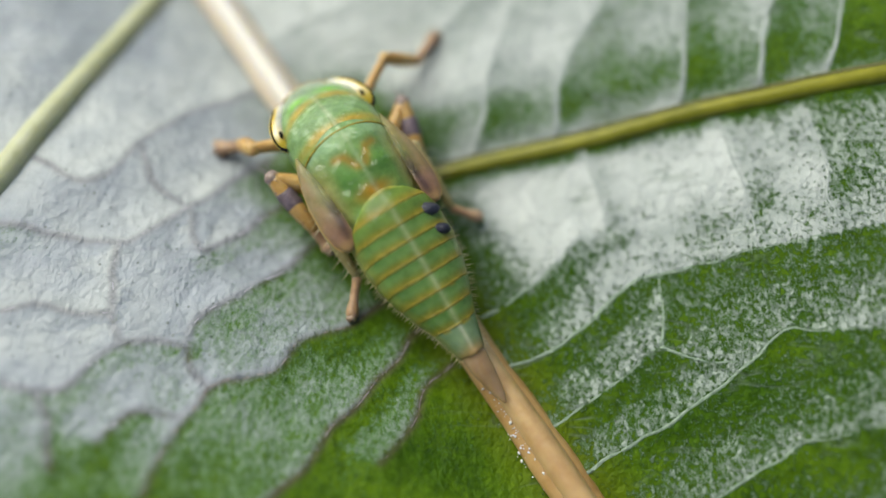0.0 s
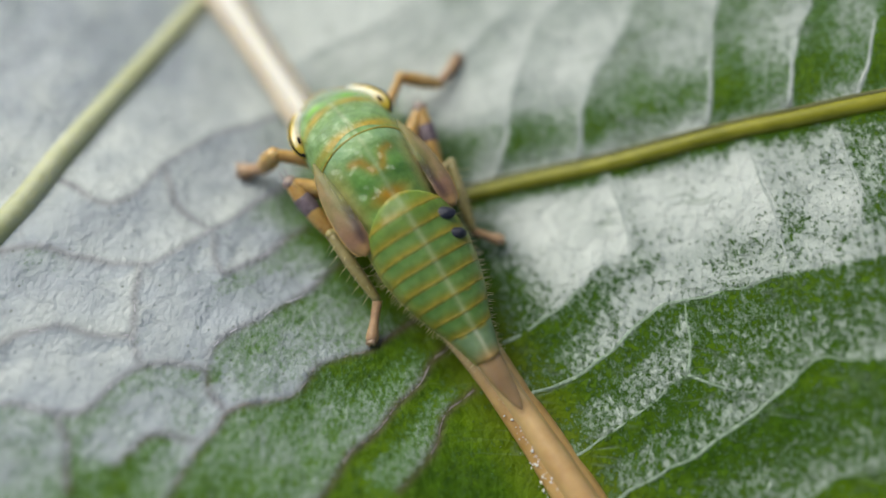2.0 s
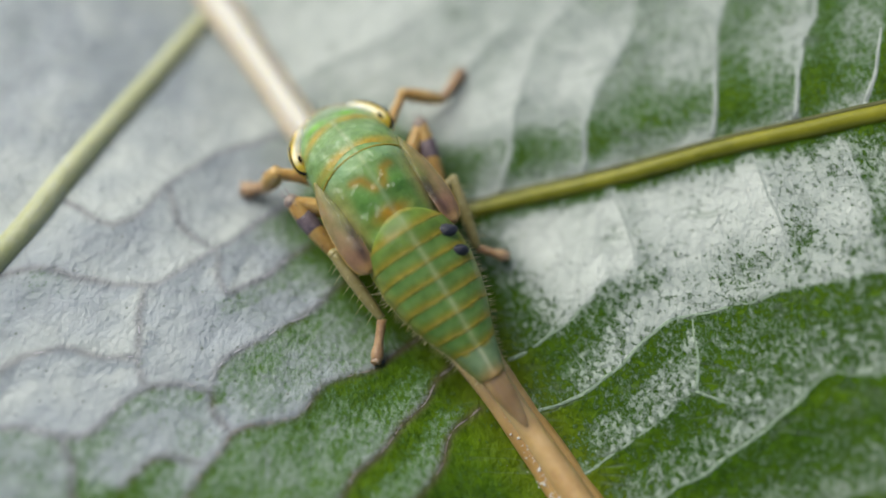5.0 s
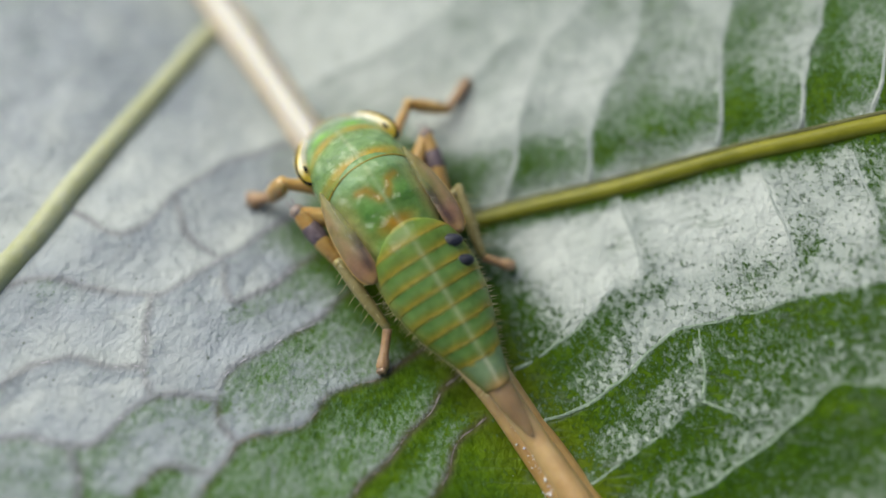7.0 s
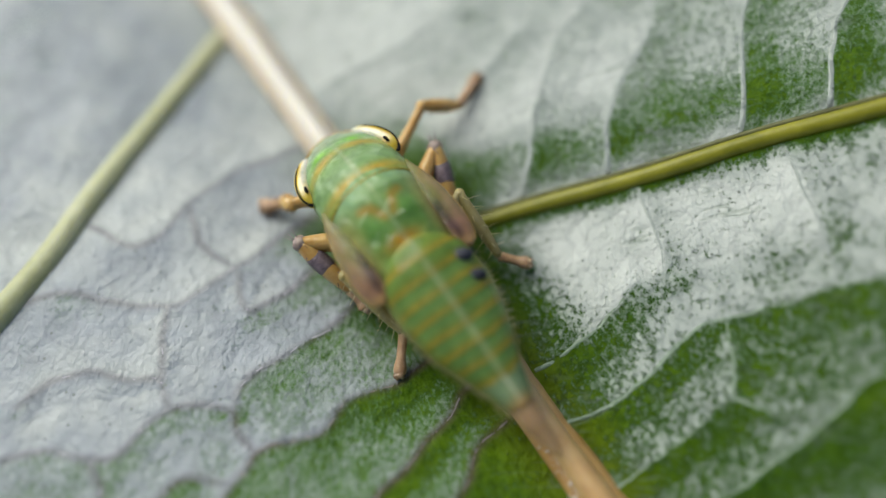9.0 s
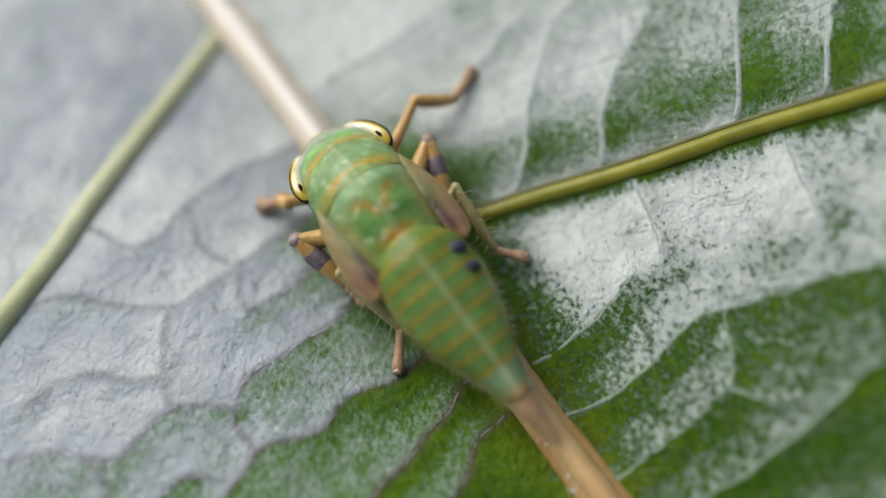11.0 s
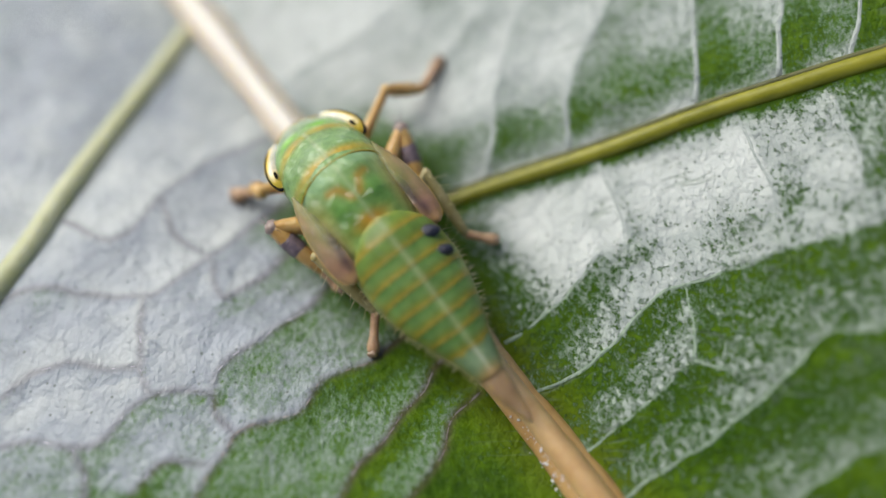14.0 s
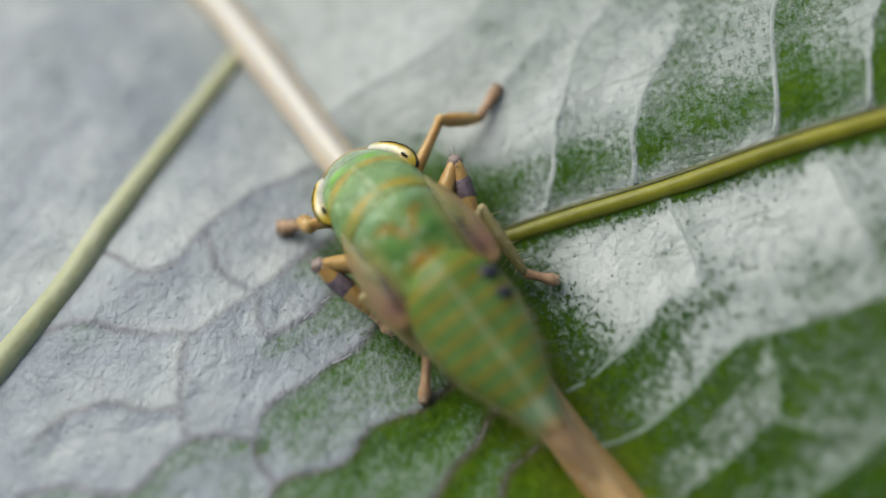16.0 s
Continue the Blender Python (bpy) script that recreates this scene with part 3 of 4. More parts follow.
def build_midrib():
    xs = np.linspace(-19, 24, 90)
    loops, flank = [], []
    for x in xs:
        wide = 0.30 + 0.006 * (x + 6) + 0.02 * math.sin(x * 1.9) + 0.016 * max(0.0, -x - 1.0)
        bend = -0.07 + 0.06 * math.sin(x * 0.55 - 0.9)
        z0 = -0.12
        loops.append([(x, bend + wide * 0.78 * math.cos(a), z0 + (0.40 + 0.006 * x) * math.sin(a) if math.sin(a) > 0 else z0 + 0.2 * math.sin(a)) for a in (2 * math.pi * i / 20 for i in range(20))])
        flank.append([(x, bend + (wide * 1.16 + 0.015 * math.sin(3.1 * x + (1 if math.cos(a) > 0 else 2.2))) * math.cos(a), z0 - 0.02 + 0.26 * math.sin(a)) for a in (2 * math.pi * i / 20 for i in range(20))])
    rib = part("midrib", rings(loops), MIDRIB, leaf, "tan midrib painted cream where it mirrors the sky, thick and rounded")
    part("midrib_flank", rings(flank), MIDRIB_SIDE, rib)


build_midrib()
for vein_name, r, say in (("fore", 0.19, "yellow-green side vein"), ("aft", 0.30, "blurred yellow-green side vein")):
    p = THICK_VEINS[vein_name]
    lift = -0.02 if vein_name == "fore" else -0.10
    vein = part("side_vein", tube(on_leaf(p, lift), [(0, r * 0.8), (0.2, r * 0.95), (1, r * 1.1)], 60, 12, 1.0), SIDE_VEIN if vein_name == "fore" else FAR_VEIN, leaf, say)
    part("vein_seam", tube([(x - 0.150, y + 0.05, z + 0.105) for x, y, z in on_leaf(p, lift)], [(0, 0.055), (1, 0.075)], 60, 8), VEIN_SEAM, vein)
for p in SMALL_VEINS:
    pale = sum(q[1] for q in p) / len(p) > 0
    bold = pale and p[-1][0] < np.interp(p[-1][1], THICK_LINES["fore"][:, 1], THICK_LINES["fore"][:, 0])
    r = 0.056 if bold else 0.040 if pale else 0.020 if p[0][0] > 2.7 else 0.016
    run = [tuple(q) for q in along(p, 0.2, 0.09)]
    vein = part("small_vein", tube(on_leaf(run, -0.014 if pale else -0.006), [(0, r * 1.2), (0.5, r), (1, r * 0.7)], max(10, 2 * len(run)), 9, 0.4 if pale else 0.25), BLADE if pale else SMALL_VEIN if p[0][0] > 2.7 else LILAC_VEIN, leaf)
    # pale veins carry the same painted sky sheen as the blade
    if pale:
        vein.data.attributes.new("sky_sheen", "FLOAT", "POINT").data.foreach_set("value", np.full(len(vein.data.vertices), 1.0 if bold else 1.05 if p[0][1] > 2.6 and p[0][0] < 6 else 0.7))

# ---- waxy grains stuck to the side of the midrib ----
for k in range(90):
    gx = random.triangular(5.4, 8.4, 6.9)
    gy = -0.22 - abs(random.gauss(0.10, 0.16)) - 0.05 * max(0.0, gx - 6.2)
    r = 0.007 + 0.024 * random.random() ** 2.5
    h = float(leaf_height([gx], [gy])[0])
    side = math.sqrt(max(0.0, 1 - ((gy + 0.07) / 0.42) ** 2))
    grain = part("wax_grain", blob((gx, gy, max(h, -0.14 + 0.26 * side) + r * 0.4), (r * random.uniform(0.8, 1.6), r, r * 0.8), random.random() * 3, 8, 6, 0.4, k), GRAIN, leaf)

# ---- the leafhopper nymph ----
# Body space: y forward, x to its right, z up, origin under the tip of its tail.
BODY_AT, BODY_YAW = (1.124, -3.030), 32.6
# seconds, shift x, shift y, turn, rise, pitch, roll: the body rocks on standing feet, then draws back and stands up
BODY_ROWS = [
    (0, 0.118, -0.410, -0.51, 0, 0, 0),
    (0.2, 0.114, -0.331, -0.53, 0, 0, 0),
    (0.4, 0.050, -0.036, -0.32, 0, 0, 0),
    (0.5, 0.039, 0.025, -0.25, 0, 0, 0),
    (1, 0.029, 0.006, -0.21, 0, 0, 0),
    (1.5, 0.017, -0.005, -0.23, 0, 0, 0),
    (2, 0.029, -0.014, -0.41, 0, 0, 0),
    (2.5, 0.010, -0.011, -0.37, 0, 0, 0),
    (3, 0.010, 0.011, -0.28, 0, 0, 0),
    (3.5, 0.014, -0.004, -0.19, 0, 0, 0),
    (6, 0.004, 0.004, -0.21, 0, 0, 0),
    (6.5, 0.002, -0.004, -0.10, 0, 0, 0),
    (7, 0.008, -0.001, -0.13, 0, 0, 0),
    (7.5, 0.013, -0.007, -0.07, 0, 0, 0),
    (8, -0.001, -0.003, -0.06, 0, 0, 0),
    (8.35, -0.001, -0.003, -0.06, 0, 0, 0),
    (8.5, 0.035, -0.345, 1.77, 0.22, 0, 1),
    (8.7, 0.035, -0.345, 1.77, 0.22, 0, 1),
    (11, 0.052, -0.272, 2.21, 0.22, 0, 1),
    (11.5, 0.034, -0.320, 1.84, 0.22, 0, 1),
    (12, 0.071, -0.314, 1.62, 0.22, 0, 1),
    (12.5, 0.077, -0.334, 1.50, 0.22, 0, 1),
    (13, 0.079, -0.322, 1.53, 0.22, 0, 1),
    (13.5, 0.053, -0.334, 1.61, 0.22, 0, 1),
    (14, 0.062, -0.320, 1.72, 0.22, 0, 1),
    (14.5, 0.065, -0.319, 1.77, 0.22, 0, 1),
    (15, 0.080, -0.306, 1.94, 0.22, 0, 1),
    (15.5, 0.113, -0.293, 2.54, 0.22, 0, 1),
    (16, 0.069, -0.314, 2.21, 0.22, 0, 1),
]


def body_pose(dx=0.0, dy=0.0, turn=0.0, rise=0.0, pitch=0.0, roll=0.0):
    return pose((BODY_AT[0] + dx) * MM, (BODY_AT[1] + dy) * MM, rise * MM, pitch, roll, BODY_YAW + turn)


nymph = tagged(new("leafhopper_nymph"), "green leafhopper nymph with orange bands standing over the midrib", "insect")
nymph.matrix_world = body_pose()

WIDE = [(-0.9, 0.15), (0.0, 0.25), (0.68, 0.46), (1.35, 0.74), (1.8, 0.88), (2.3, 0.97), (2.9, 0.97), (3.3, 0.90), (3.6, 0.84), (4.0, 0.93), (4.5, 1.0), (5.0, 1.03), (5.4, 1.02)]
TOP = [(-0.9, 0.55), (0.0, 0.92), (0.68, 1.14), (1.35, 1.40), (2.2, 1.68), (3.0, 1.88), (3.5, 1.88), (4.0, 2.03), (4.6, 2.08), (5.0, 1.98), (5.4, 1.82)]
LOW = [(-0.9, 0.28), (0.0, 0.42), (1.0, 0.46), (5.4, 0.45)]
CHEST_WIDE = [(3.2, 0.80), (3.6, 0.86), (4.0, 0.92), (4.5, 0.97), (5.0, 1.0), (5.4, 1.02)]
CHEST_TOP = [(3.2, 1.60), (3.6, 1.76), (4.0, 1.92), (4.6, 2.02), (5.0, 1.935), (5.4, 1.80)]
HEAD_WIDE = [(4.6, 0.995), (5.0, 1.01), (5.4, 1.01), (5.85, 0.97), (6.18, 0.84), (6.43, 0.63), (6.62, 0.37), (6.72, 0.06)]
HEAD_TOP = [(4.6, 1.985), (5.0, 1.925), (5.4, 1.82), (5.85, 1.60), (6.18, 1.40), (6.43, 1.2), (6.62, 1.05), (6.72, 0.9)]
HEAD_LOW = [(5.0, 0.55), (6.0, 0.55), (6.45, 0.65), (6.72, 0.8)]


def section(y, head=False):
    w, t, b = {True: (HEAD_WIDE, HEAD_TOP, HEAD_LOW), False: (WIDE, TOP, LOW), "chest": (CHEST_WIDE, CHEST_TOP, LOW)}[head]
    return curve_at(w, y), curve_at(t, y), curve_at(b, y)


def top_z(x, y, head=False):
    w, t, b = section(y, head)
    mid = b + 0.38 * (t - b)
    return mid + (t - mid) * math.sqrt(max(0.0, 1 - min(1.0, abs(x) / w) ** 2.2))


def plate(y0, y1, bow0=0.0, bow1=0.0, n=10, swell=0.02, lip=0.0, head=False, sides=40):
    """A closed piece of the body between two cuts; bow pulls the sides of a cut backward."""
    loops = []
    for k in range(n):
        t = k / (n - 1)
        y = y0 + (y1 - y0) * t
        bow = bow0 + (bow1 - bow0) * t
        g = 1 + swell * math.sin(math.pi * t) + lip * (1 - t) ** 6
        loop = []
        for i in range(sides):
            a = 2 * math.pi * i / sides
            c, s = math.cos(a), math.sin(a)
            yy = y - bow * c * c
            w, tp, b = section(yy, head)
            mid = b + 0.38 * (tp - b)
            x = w * g * c
            z = mid + ((tp - mid) * g * abs(s) ** 0.92 if s > 0 else -(mid - b) * abs(s))
            loop.append((x, yy, z))
        loops.append(loop)
    return rings(loops)


def ribbon(path, width, lift=0.012, head=False, n=18, taper=True):
    """A thin marking laid on the back along (x, y) points."""
    pts = spline([(x, y, 0) for x, y in path], n)
    bm = bmesh.new()
    rows = []
    for k, p in enumerate(pts):
        d = (pts[min(k + 1, n - 1)] - pts[max(k - 1, 0)]).normalized()
        s = Vector((-d.y, d.x, 0))
        wob = 1 + 0.22 * noise.noise(p * 3.0 + Vector((width * 50, 0, 0)))
        w = width * wob * (math.sin(math.pi * min(0.97, max(0.03, k / (n - 1)))) ** 0.4 if taper else 1)
        rows.append([bm.verts.new(((p + s * w * o).x, (p + s * w * o).y, top_z((p + s * w * o).x, (p + s * w * o).y, head) + lift * h)) for o, h in ((-0.5, -0.6), (-0.25, 1), (0.25, 1), (0.5, -0.6))])
    for a, b in zip(rows, rows[1:]):
        for i in range(3):
            bm.faces.new((a[i], a[i + 1], b[i + 1], b[i]))
    return bm


def blend(c, other, w):
    w = max(0.0, min(1.0, w))
    return [a + (b - a) * w for a, b in zip(c, other)]


def bell(d, width):
    return math.exp(-(d / width) ** 2)


def stroke(x, y, a, b):
    """Distance from (x, y) to the line from a to b."""
    dx, dy = b[0] - a[0], b[1] - a[1]
    t = max(0.0, min(1.0, ((x - a[0]) * dx + (y - a[1]) * dy) / (dx * dx + dy * dy)))
    return math.hypot(x - a[0] - t * dx, y - a[1] - t * dy)


CUTS = [0.0, 0.60, 0.95, 1.30, 1.65, 2.00, 2.34, 2.68, 3.03, 3.40]


def belly_tint(x, y, z):
    w = section(y)[0]
    f = min(1.0, abs(x) / max(w, 0.05))
    yy = y - 0.08 * f * f
    k = max(i for i, c in enumerate(CUTS) if yy >= c or i == 0)
    size = (CUTS[k + 1] if k < 9 else 3.8) - CUTS[k]
    t = (yy - CUTS[k]) / size
    c = [0.115, 0.225, 0.05]
    c = blend(c, (0.17, 0.285, 0.085), 0.75 * bell(t - 0.62, 0.22) * (1 - 0.5 * f))
    c = blend(c, (0.15, 0.235, 0.03), 0.75 * max(0.0, min(1.0, (y - 2.5) / 0.6)))
    edge = bell(t - 0.12, 0.28) if k else 0.0
    c = blend(c, (0.33, 0.25, 0.02), (0.80 - 0.25 * bell(f, 0.35)) * edge)
    c = blend(c, (0.40, 0.30, 0.045), 0.55 * (bell(t - 0.06, 0.09) if k else 0))
    c = blend(c, (0.42, 0.46, 0.25), bell(x, 0.050) * (0.62 if y < 3 else 0.25))
    if k == 0:
        c = blend(c, (0.22, 0.29, 0.19), 0.6)
        c = blend(c, (0.50, 0.52, 0.36), 0.8 * bell(x, 0.035))
        c = blend(c, (0.50, 0.30, 0.11), 0.95 * bell(y, 0.17))
    return blend(c, (0.30, 0.29, 0.05), 0.55 * max(0.0, (f - 0.82) / 0.18))


def chest_tint(x, y, z):
    ax = abs(x)
    c = [0.19, 0.335, 0.085]
    c = blend(c, (0.22, 0.35, 0.12), 0.6 * bell(y - 4.65, 0.35))
    c = blend(c, (0.12, 0.30, 0.05), 0.62 * math.exp(-(((ax - 0.40) / 0.24) ** 2 + ((y - 3.95) / 0.30) ** 2)))
    c = blend(c, (0.50, 0.42, 0.15), 0.85 * max(0.0, min(1.0, (ax - 0.52) / 0.28)) * bell(y - 3.8, 0.9))
    d = min(stroke(ax, y, (0.09, 4.08), (0.24, 4.36)), stroke(ax, y, (0.24, 4.36), (0.42, 4.42)))
    c = blend(c, (0.42, 0.22, 0.015), 0.80 * bell(d, 0.082))
    c = blend(c, (0.60, 0.27, 0.015), 0.85 * math.exp(-((x + 0.05) / 0.36) ** 2 - ((y - 3.58) / 0.13) ** 2))
    c = blend(c, (0.27, 0.44, 0.26), 0.55 * bell(y - 4.75, 0.22) * min(1.0, ax / 0.4))
    return blend(c, (0.50, 0.58, 0.36), 0.40 * bell(x, 0.022))


def head_tint(x, y, z):
    ax = abs(x)
    c = [0.19, 0.33, 0.09]
    rear = y - (4.95 - 0.16 * x * x)
    c = blend(c, (0.56, 0.34, 0.02), 0.88 * bell(rear - 0.11, 0.12) * (0.45 + 0.55 * bell(ax - 0.35, 0.30)))
    c = blend(c, (0.24, 0.37, 0.20), 0.5 * bell(rear - 0.52, 0.24))
    front = y - (5.93 - 0.44 * x * x)
    c = blend(c, (0.50, 0.31, 0.03), 0.80 * bell(front - 0.03, 0.10) * (0.35 + 0.65 * bell(ax - 0.42, 0.30)))
    c = blend(c, (0.24, 0.37, 0.21), 0.7 * max(0.0, min(1.0, (front - 0.1) / 0.2)))
    c = blend(c, (0.17, 0.46, 0.010), 0.95 * bell(front - 0.27, 0.085) * bell(ax - 0.36, 0.24))
    c = blend(c, (0.36, 0.44, 0.32), 0.75 * max(0.0, min(1.0, (front - 0.40) / 0.12)))
    c = blend(c, (0.52, 0.36, 0.10), 0.5 * max(0.0, min(1.0, (front - 0.66) / 0.1)))
    return blend(c, (0.46, 0.52, 0.32), 0.55 * bell(x, 0.024) * (1 if y < 6.1 else 0.2))


def eye_tint(x, y, z):
    c = blend((0.86, 0.80, 0.66), (0.78, 0.56, 0.07), max(0.0, min(1.0, (6.0 - y) / 0.45)))
    return blend(c, (0.76, 0.52, 0.03), max(0.0, min(1.0, (abs(x) - (1.06 - 0.62 * max(0.0, y - 5.7))) / 0.08)))


def painted(ob, tint):
    """Lays the skin's own pattern on a mesh as its colour layer."""
    me = ob.data
    values = []
    for v in me.vertices:
        p = v.co / MM
        q = Vector((noise.noise(p * 3.3), noise.noise(p * 3.3 + Vector((7, 1, 3))), 0)) * 0.022
        values += [*tint(p.x + q.x, p.y + q.y, p.z), 1.0][:4]
    me.attributes.new("tint", "FLOAT_COLOR", "POINT").data.foreach_set("color", values)
    return ob


# abdomen: nine rings with raised hind edges
for k, (y0, y1) in enumerate(zip(CUTS, CUTS[1:])):
    ring = painted(part("abdomen_ring", plate(y0, y1 + 0.06, -0.08, -0.08 if k < 8 else 0.45, 12 if k < 8 else 16, 0.004, 0.003, sides=72), BELLY_SKIN, nymph), belly_tint)
    if k:
        w = section(y0)[0] * 1.01
        edge = [(w * f, y0 + 0.025 + 0.08 * f * f) for f in (-1, -0.7, -0.35, 0, 0.35, 0.7, 1)]
        part("hind_edge", ribbon(edge, 0.035, 0.007, n=30, taper=False), BAND, ring)
part("tail_tube", tube([(0, 0.15, 0.69), (0.0, -0.25, 0.62), (0.03, -0.6, 0.50), (0.06, -1.05, 0.36)], [(0, 0.26), (0.4, 0.22), (0.7, 0.16), (0.9, 0.09), (1, 0.02)], 22, 16, 0.85), TAIL, nymph, "pinkish tan see-through tail tube")
for (x, y, rx, ry) in ((0.64, 2.75, 0.25, 0.135), (0.66, 2.31, 0.21, 0.115)):
    part("dark_spot", blob((x, y, top_z(x, y) - 0.03), (rx, ry, 0.11), -0.45, 22, 12, 0.12, y), SPOT, nymph, "raised blue-black spot on the flank")


def hair(bm, root, tip, r):
    root, tip = Vector(root), Vector(tip)
    d = (tip - root).normalized()
    a = d.orthogonal().normalized()
    b = d.cross(a)
    base = [bm.verts.new(root + (a * math.cos(q) + b * math.sin(q)) * r) for q in (0, 2.1, 4.2)]
    end = bm.verts.new(tip)
    for i in range(3):
        bm.faces.new((base[i], base[(i + 1) % 3], end))


for side in (-1, 1):
    bm = bmesh.new()
    for k in range(74):
        y = 0.05 + 2.75 * (k / 73) + random.uniform(-0.015, 0.015)
        w, t, b = section(y)
        z = b + (t - b) * random.uniform(0.25, 0.5)
        out = random.uniform(0.07, 0.17)
        hair(bm, (side * w * 0.97, y, z), (side * (w + out), y - random.uniform(0.03, 0.10), z + random.uniform(-0.02, 0.07)), 0.009)
    tagged(part("bristle_fringe", bm, BRISTLE, nymph, "fringe of short golden bristles"), kind="stuff")

# thorax and head
painted(part("metanotum", plate(3.25, 3.95, 0.10, 0.1, 12, 0.01, head="chest", sides=60), SKIN, nymph), chest_tint)
meso = painted(part("mesonotum", plate(3.66, 5.06, 0.12, 0.20, 28, 0.006, 0.0, head="chest", sides=80), SKIN, nymph, "glossy green thorax shield with orange wedges"), chest_tint)
pron = painted(part("pronotum", plate(4.91, 5.86, 0.16, 0.42, 24, 0.014, 0.003, head=True, sides=80), SKIN, nymph, "green collar shield banded with orange"), head_tint)
part("hind_edge", ribbon([(x, 4.905 - 0.16 * x * x) for x in (-0.98, -0.8, -0.55, -0.28, 0, 0.28, 0.55, 0.8, 0.98)], 0.06, 0.022, True, 34, False), BAND, pron)
head = painted(part("head", plate(5.66, 6.72, 0.42, 0.02, 28, 0.0, 0.0, head=True, sides=80), SKIN, nymph, "rounded green head with a paler front rim"), head_tint)
part("front_rim", tube([(-0.86, 6.16, 1.02), (-0.63, 6.44, 0.98), (-0.35, 6.63, 0.92), (0, 6.72, 0.90), (0.35, 6.63, 0.92), (0.63, 6.44, 0.98), (0.86, 6.16, 1.02)], [(0, 0.012), (0.5, 0.020), (1, 0.012)], 40, 8), PAD_RIM, head)
for side in (-1, 1):
    eye = part("eye", tube([(side * 0.97, 5.36, 1.21), (side * 1.00, 5.66, 1.27), (side * 0.90, 6.00, 1.21), (side * 0.73, 6.26, 1.13), (side * 0.54, 6.45, 1.04)], [(0, 0.04), (0.15, 0.12), (0.4, 0.145), (0.7, 0.125), (0.92, 0.08), (1, 0.03)], 34, 24, 0.72), EYE, nymph, "cream and yellow eye with a black outer line")
    painted(eye, eye_tint)
    part("eye_rim", tube([(side * 1.02, 5.40, 1.20), (side * 1.08, 5.66, 1.24), (side * 0.99, 6.03, 1.18), (side * 0.80, 6.31, 1.08), (side * 0.59, 6.50, 0.98)], [(0, 0.03), (0.4, 0.060), (0.8, 0.045), (1, 0.015)], 26, 10), EYE_YELLOW, eye)
    part("eye_line", tube([(side * 0.99, 5.35, 1.33), (side * 1.07, 5.44, 1.345), (side * 1.11, 5.62, 1.38), (side * 1.07, 5.84, 1.36), (side * 0.95, 6.10, 1.29), (side * 0.77, 6.33, 1.20)], [(0, 0.042), (0.12, 0.034), (0.3, 0.017), (1, 0.010)], 28, 8), BLACK, eye)
    part("pupil", blob((side * 0.935, 5.68, 1.39), (0.036, 0.09, 0.04), side * 0.2, 10, 6), BLACK, eye)

# wing pads
def pad_tint(x, y, z):
    inner = max(0.0, min(1.0, (1.08 - abs(x)) / 0.2))
    fore = max(0.0, min(1.0, (y - 3.35) / 0.6))
    c = [0.33, 0.19, 0.12]
    c = blend(c, (0.42, 0.33, 0.17), 0.85 * fore)
    c = blend(c, (0.32, 0.40, 0.12), 0.6 * inner * fore)
    c = blend(c, (0.06, 0.035, 0.04), 0.9 * bell(stroke(abs(x), y, (0.86, 3.85), (0.90, 3.10)), 0.095))
    c = blend(c, (0.55, 0.33, 0.13), 0.6 * bell(y - 2.95, 0.14))
    return [*c, 0.88 - 0.56 * min(1.0, 1.1 * fore) * (0.5 + 0.5 * inner)]


for side in (-1, 1):
    spine = spline([(side * 0.93, 5.02, 1.42), (side * 0.98, 4.6, 1.46), (side * 1.02, 4.1, 1.45), (side * 1.02, 3.45, 1.40), (side * 0.98, 2.88, 1.28)], 30)
    halves = [(0, 0.05), (0.2, 0.15), (0.5, 0.24), (0.75, 0.27), (0.90, 0.24), (0.97, 0.15), (1, 0.05)]
    loops, rim = [], []
    for k, p in enumerate(spine):
        h = curve_at(halves, k / 29)
        d = Vector((side * 0.90, 0.12, -0.42))
        n = Vector((side * 0.42, 0, 0.90))
        loops.append([p + d * h * math.cos(a) + n * (0.03 * math.sin(a) + 0.06 * (1 - math.cos(a) ** 2)) for a in (2 * math.pi * i / 24 for i in range(24))])
        rim.append(p + d * h * 0.98)
    pad = painted(part("wing_pad", rings(loops), PAD_SKIN, nymph, "see-through brown wing pad with a dark tip"), pad_tint)
    part("pad_rim", tube([rim[i] for i in (4, 11, 16, 21, 25, 28)] + [spine[29] - Vector((side * 0.10, -0.06, -0.03))], [(0, 0.010), (0.5, 0.018), (1, 0.018)], 30, 6), PAD_RIM, pad)

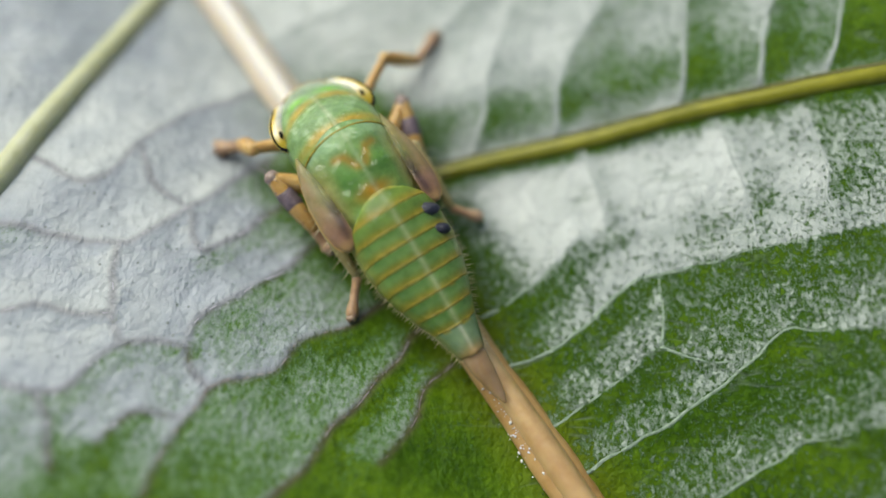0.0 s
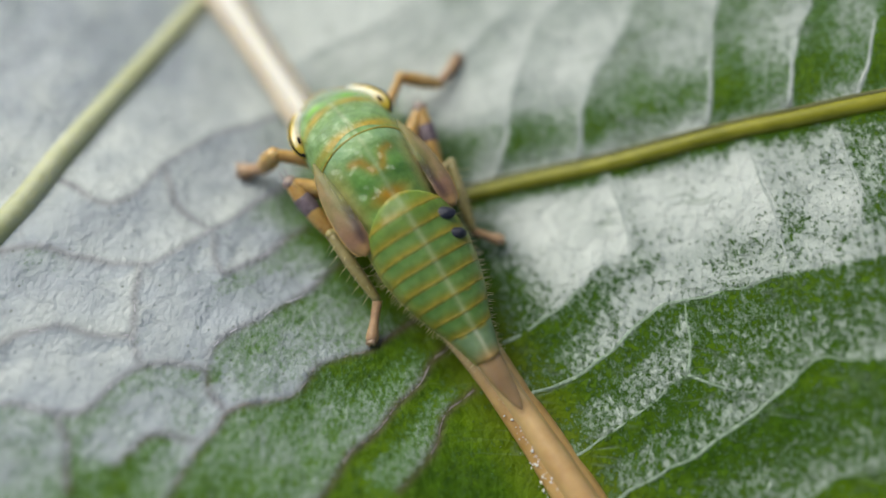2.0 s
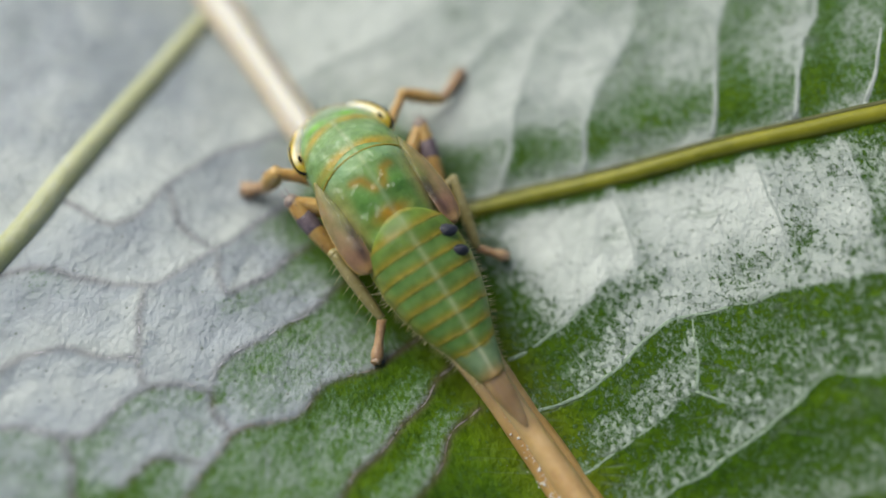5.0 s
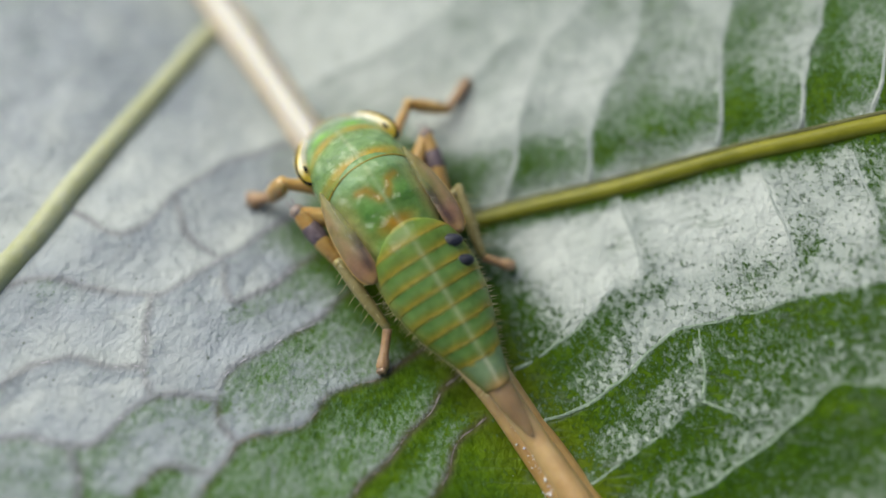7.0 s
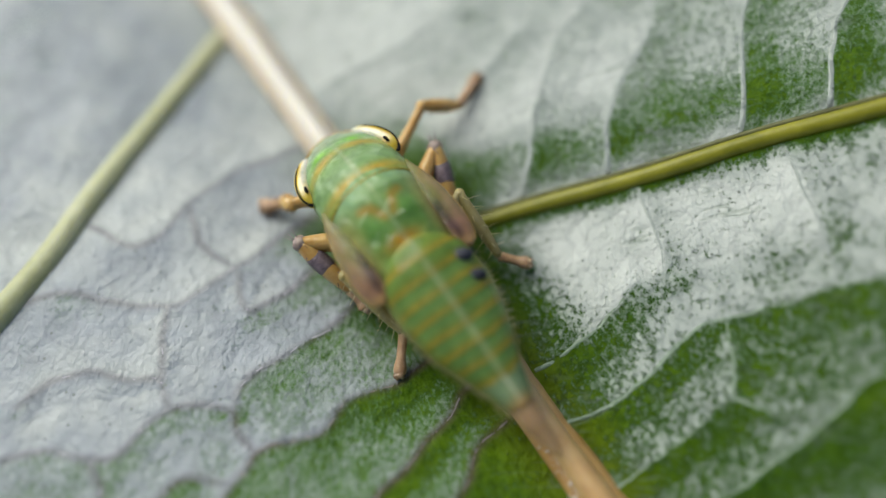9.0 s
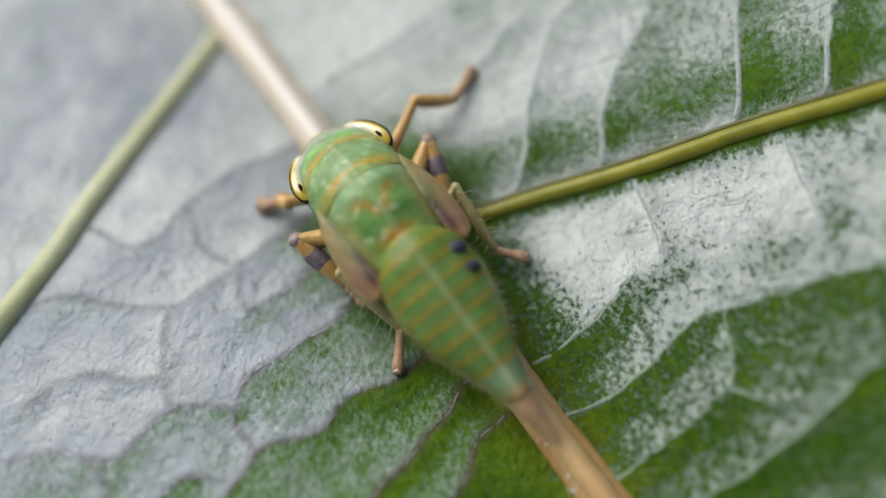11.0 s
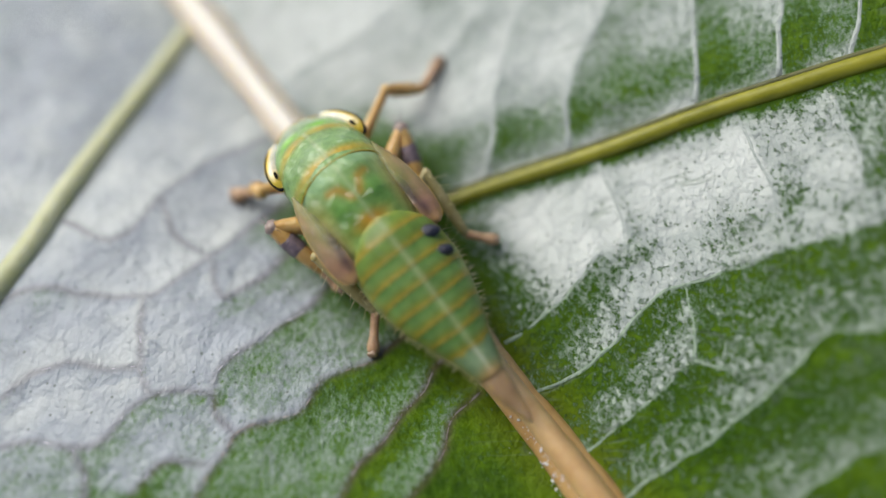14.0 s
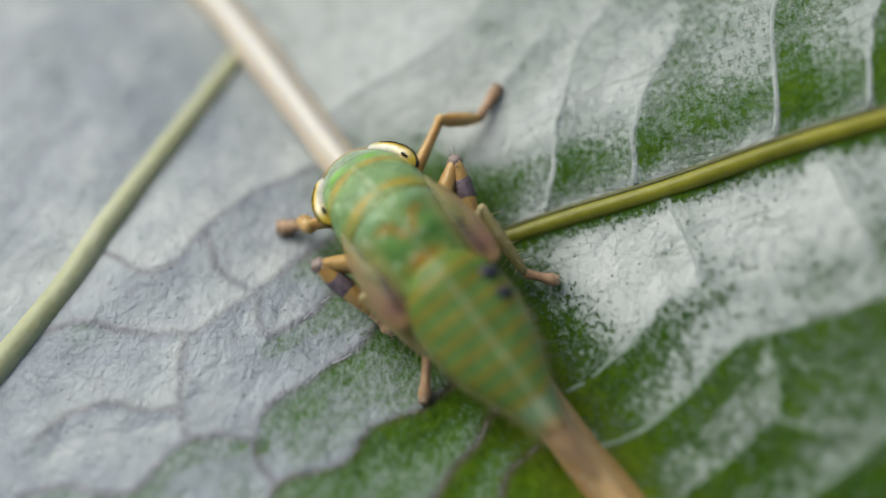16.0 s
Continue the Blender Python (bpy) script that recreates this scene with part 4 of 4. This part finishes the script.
# legs: hip and knee in body space; ankle and toe stand on the leaf
# name, side, hip, knee, ankle, toe, femur skin, shin skin, shin radius
LEGS = [
    ("fore", 1, (0.72, 5.40, 0.75), (1.76, 6.12, 0.90), (2.50, 5.71, 0.58), (3.30, 6.13, 0.46), LEG, LEG, 0.145),
    ("fore", -1, (-0.72, 5.40, 0.75), (-1.45, 5.86, 1.00), (-1.70, 6.03, 0.38), (-2.13, 6.33, 0.14), LEG, LEG, 0.185),
    ("mid", 1, (0.80, 4.60, 0.65), (1.64, 5.26, 0.95), (1.34, 4.00, 0.46), (1.22, 3.58, 0.26), LEG, LEG, 0.19),
    ("mid", -1, (-0.80, 4.60, 0.65), (-1.50, 5.16, 0.95), (-1.27, 3.92, 0.42), (-1.18, 3.50, 0.19), LEG, LEG, 0.19),
    ("hind", 1, (0.75, 3.75, 0.65), (1.56, 3.86, 0.85), (1.28, 2.46, 0.38), (1.72, 2.03, 0.20), LEG_PALE, LEG_PALE, 0.13),
    ("hind", -1, (-0.75, 3.75, 0.65), (-1.34, 3.78, 0.85), (-1.16, 2.24, 0.38), (-1.69, 1.62, 0.12), LEG_PALE, LEG_PALE, 0.13),
]


def bone(a, b):
    """A pose at a whose z axis runs to b."""
    return Matrix.Translation(a) @ (b - a).to_track_quat("Z", "X").to_matrix().to_4x4()


def bend(hip, ankle, knee0, l1, l2):
    """The knee of two bones of fixed length between hip and ankle, on the side where it was at rest."""
    e = ankle - hip
    d = min(max(e.length, abs(l1 - l2) + 1e-4), (l1 + l2) * 0.9995)
    e.normalize()
    x = (l1 * l1 - l2 * l2 + d * d) / (2 * d)
    r = math.sqrt(max(0.0, l1 * l1 - x * x))
    out = knee0 - hip
    out = (out - e * out.dot(e)).normalized()
    return hip + e * x + out * r


def limb(name, length, radii, skin, label="", flat=0.85):
    return part(name, tube([(0, 0, 0), (0, 0.004, length * 0.5), (0, 0, length)], radii, 14, 12, flat, (0, 1, 0)), skin, nymph, label)


MOVERS = []
for kind, side, hip, knee, ankle, toe, skin1, skin2, r in LEGS:
    hip, knee, ankle, toe = (Vector(q) for q in (hip, knee, ankle, toe))
    l1, l2, l3 = (knee - hip).length, (ankle - knee).length, (toe - ankle).length
    femur = limb("femur", l1, [(0, r * 1.2), (0.5, r * (0.85 if kind == "fore" else 1.15)), (1, r * 0.75)], skin1)
    shin = limb("tibia", l2, [(0, r * 0.85), (0.25, r * 1.12), (0.6, r * 1.15), (0.85, r * 0.95), (1, r * 0.75)], skin2, "orange shin with a dark violet patch" if kind == "mid" else "")
    foot = limb("tarsus", l3, [(0, r * 0.75), (0.3, r * 0.7), (0.6, r * 0.72), (0.75, r * 0.95), (0.9, r * 1.05), (1, r * 0.6)], FOOT, "pinkish brown foot with claws", 1.0)
    bm = bmesh.new()
    for q in (-1, 1):
        hair(bm, (q * 0.03, 0, l3 * 0.93), (q * 0.07, 0.02, l3 * 1.08), 0.016)
    part("claw", bm, TOE, foot)
    part("toe_pad", blob((0, 0, l3 * 0.97), (r * 1.05, r * 0.9, r * 0.75), 0, 14, 10, 0.5, l3), TOE, foot)
    part("knee_joint", blob((0, 0, 0), (r * 0.86, r * 0.86, r * 0.80), 0, 14, 9, 0.2, r), KNEE if kind == "mid" else skin2, shin)
    if kind == "mid":
        part("dark_patch", tube([(0, 0, l2 * 0.17), (0, 0, l2 * 0.40), (0, 0, l2 * 0.66)], [(0, r * 0.85), (0.25, r * 1.18), (0.7, r * 1.18), (1, r * 0.85)], 14, 12, 0.9, (0, 1, 0)), LEG_DARK, shin)
    bm = bmesh.new()
    count, far = {"fore": (6, 1.9), "mid": (20, 1.75), "hind": (26, 3.1)}[kind]
    for q in range(count):
        z = l2 * (0.05 + 0.9 * q / count)
        a = 2.4 * q
        hair(bm, (r * 0.8 * math.cos(a), r * 0.8 * math.sin(a), z), (r * far * math.cos(a), r * far * math.sin(a), z + 0.10), 0.010)
    if kind == "mid":
        for q in range(5):
            a = 0.5 + 1.25 * q
            hair(bm, (0.05 * math.cos(a), 0.05 * math.sin(a), -r * 0.6), (0.12 * math.cos(a), 0.12 * math.sin(a), -r * 1.9), 0.013)
    tagged(part("spine_row", bm, BRISTLE if kind == "hind" else LEG_DARK, shin), kind="stuff")
    MOVERS.append((kind, femur, shin, foot, hip, knee, ankle, toe, l1, l2))


def motions():
    rest = body_pose()
    walk(nymph, [(t, body_pose(*where)) for t, *where in BODY_ROWS])
    for kind, femur, shin, foot, hip, knee, ankle, toe, l1, l2 in MOVERS:
        femur_rows, shin_rows, foot_rows = [], [], []
        for t, *where in BODY_ROWS:
            # the middle feet step back with the body, the others stand
            stand = body_pose(*where[:3]) if kind == "mid" else rest
            back = body_pose(*where).inverted() @ stand
            a, e = (back @ (q * MM) for q in (ankle, toe))
            h = hip * MM
            if kind == "fore":
                h = h.lerp(back @ h, 0.75)  # the hip swings forward as the body draws back
            k = bend(h, a, knee * MM, l1 * MM, l2 * MM)
            femur_rows.append((t, bone(h, k)))
            shin_rows.append((t, bone(k, a)))
            foot_rows.append((t, bone(a, e)))
        walk(femur, femur_rows)
        walk(shin, shin_rows)
        walk(foot, foot_rows)


motions()
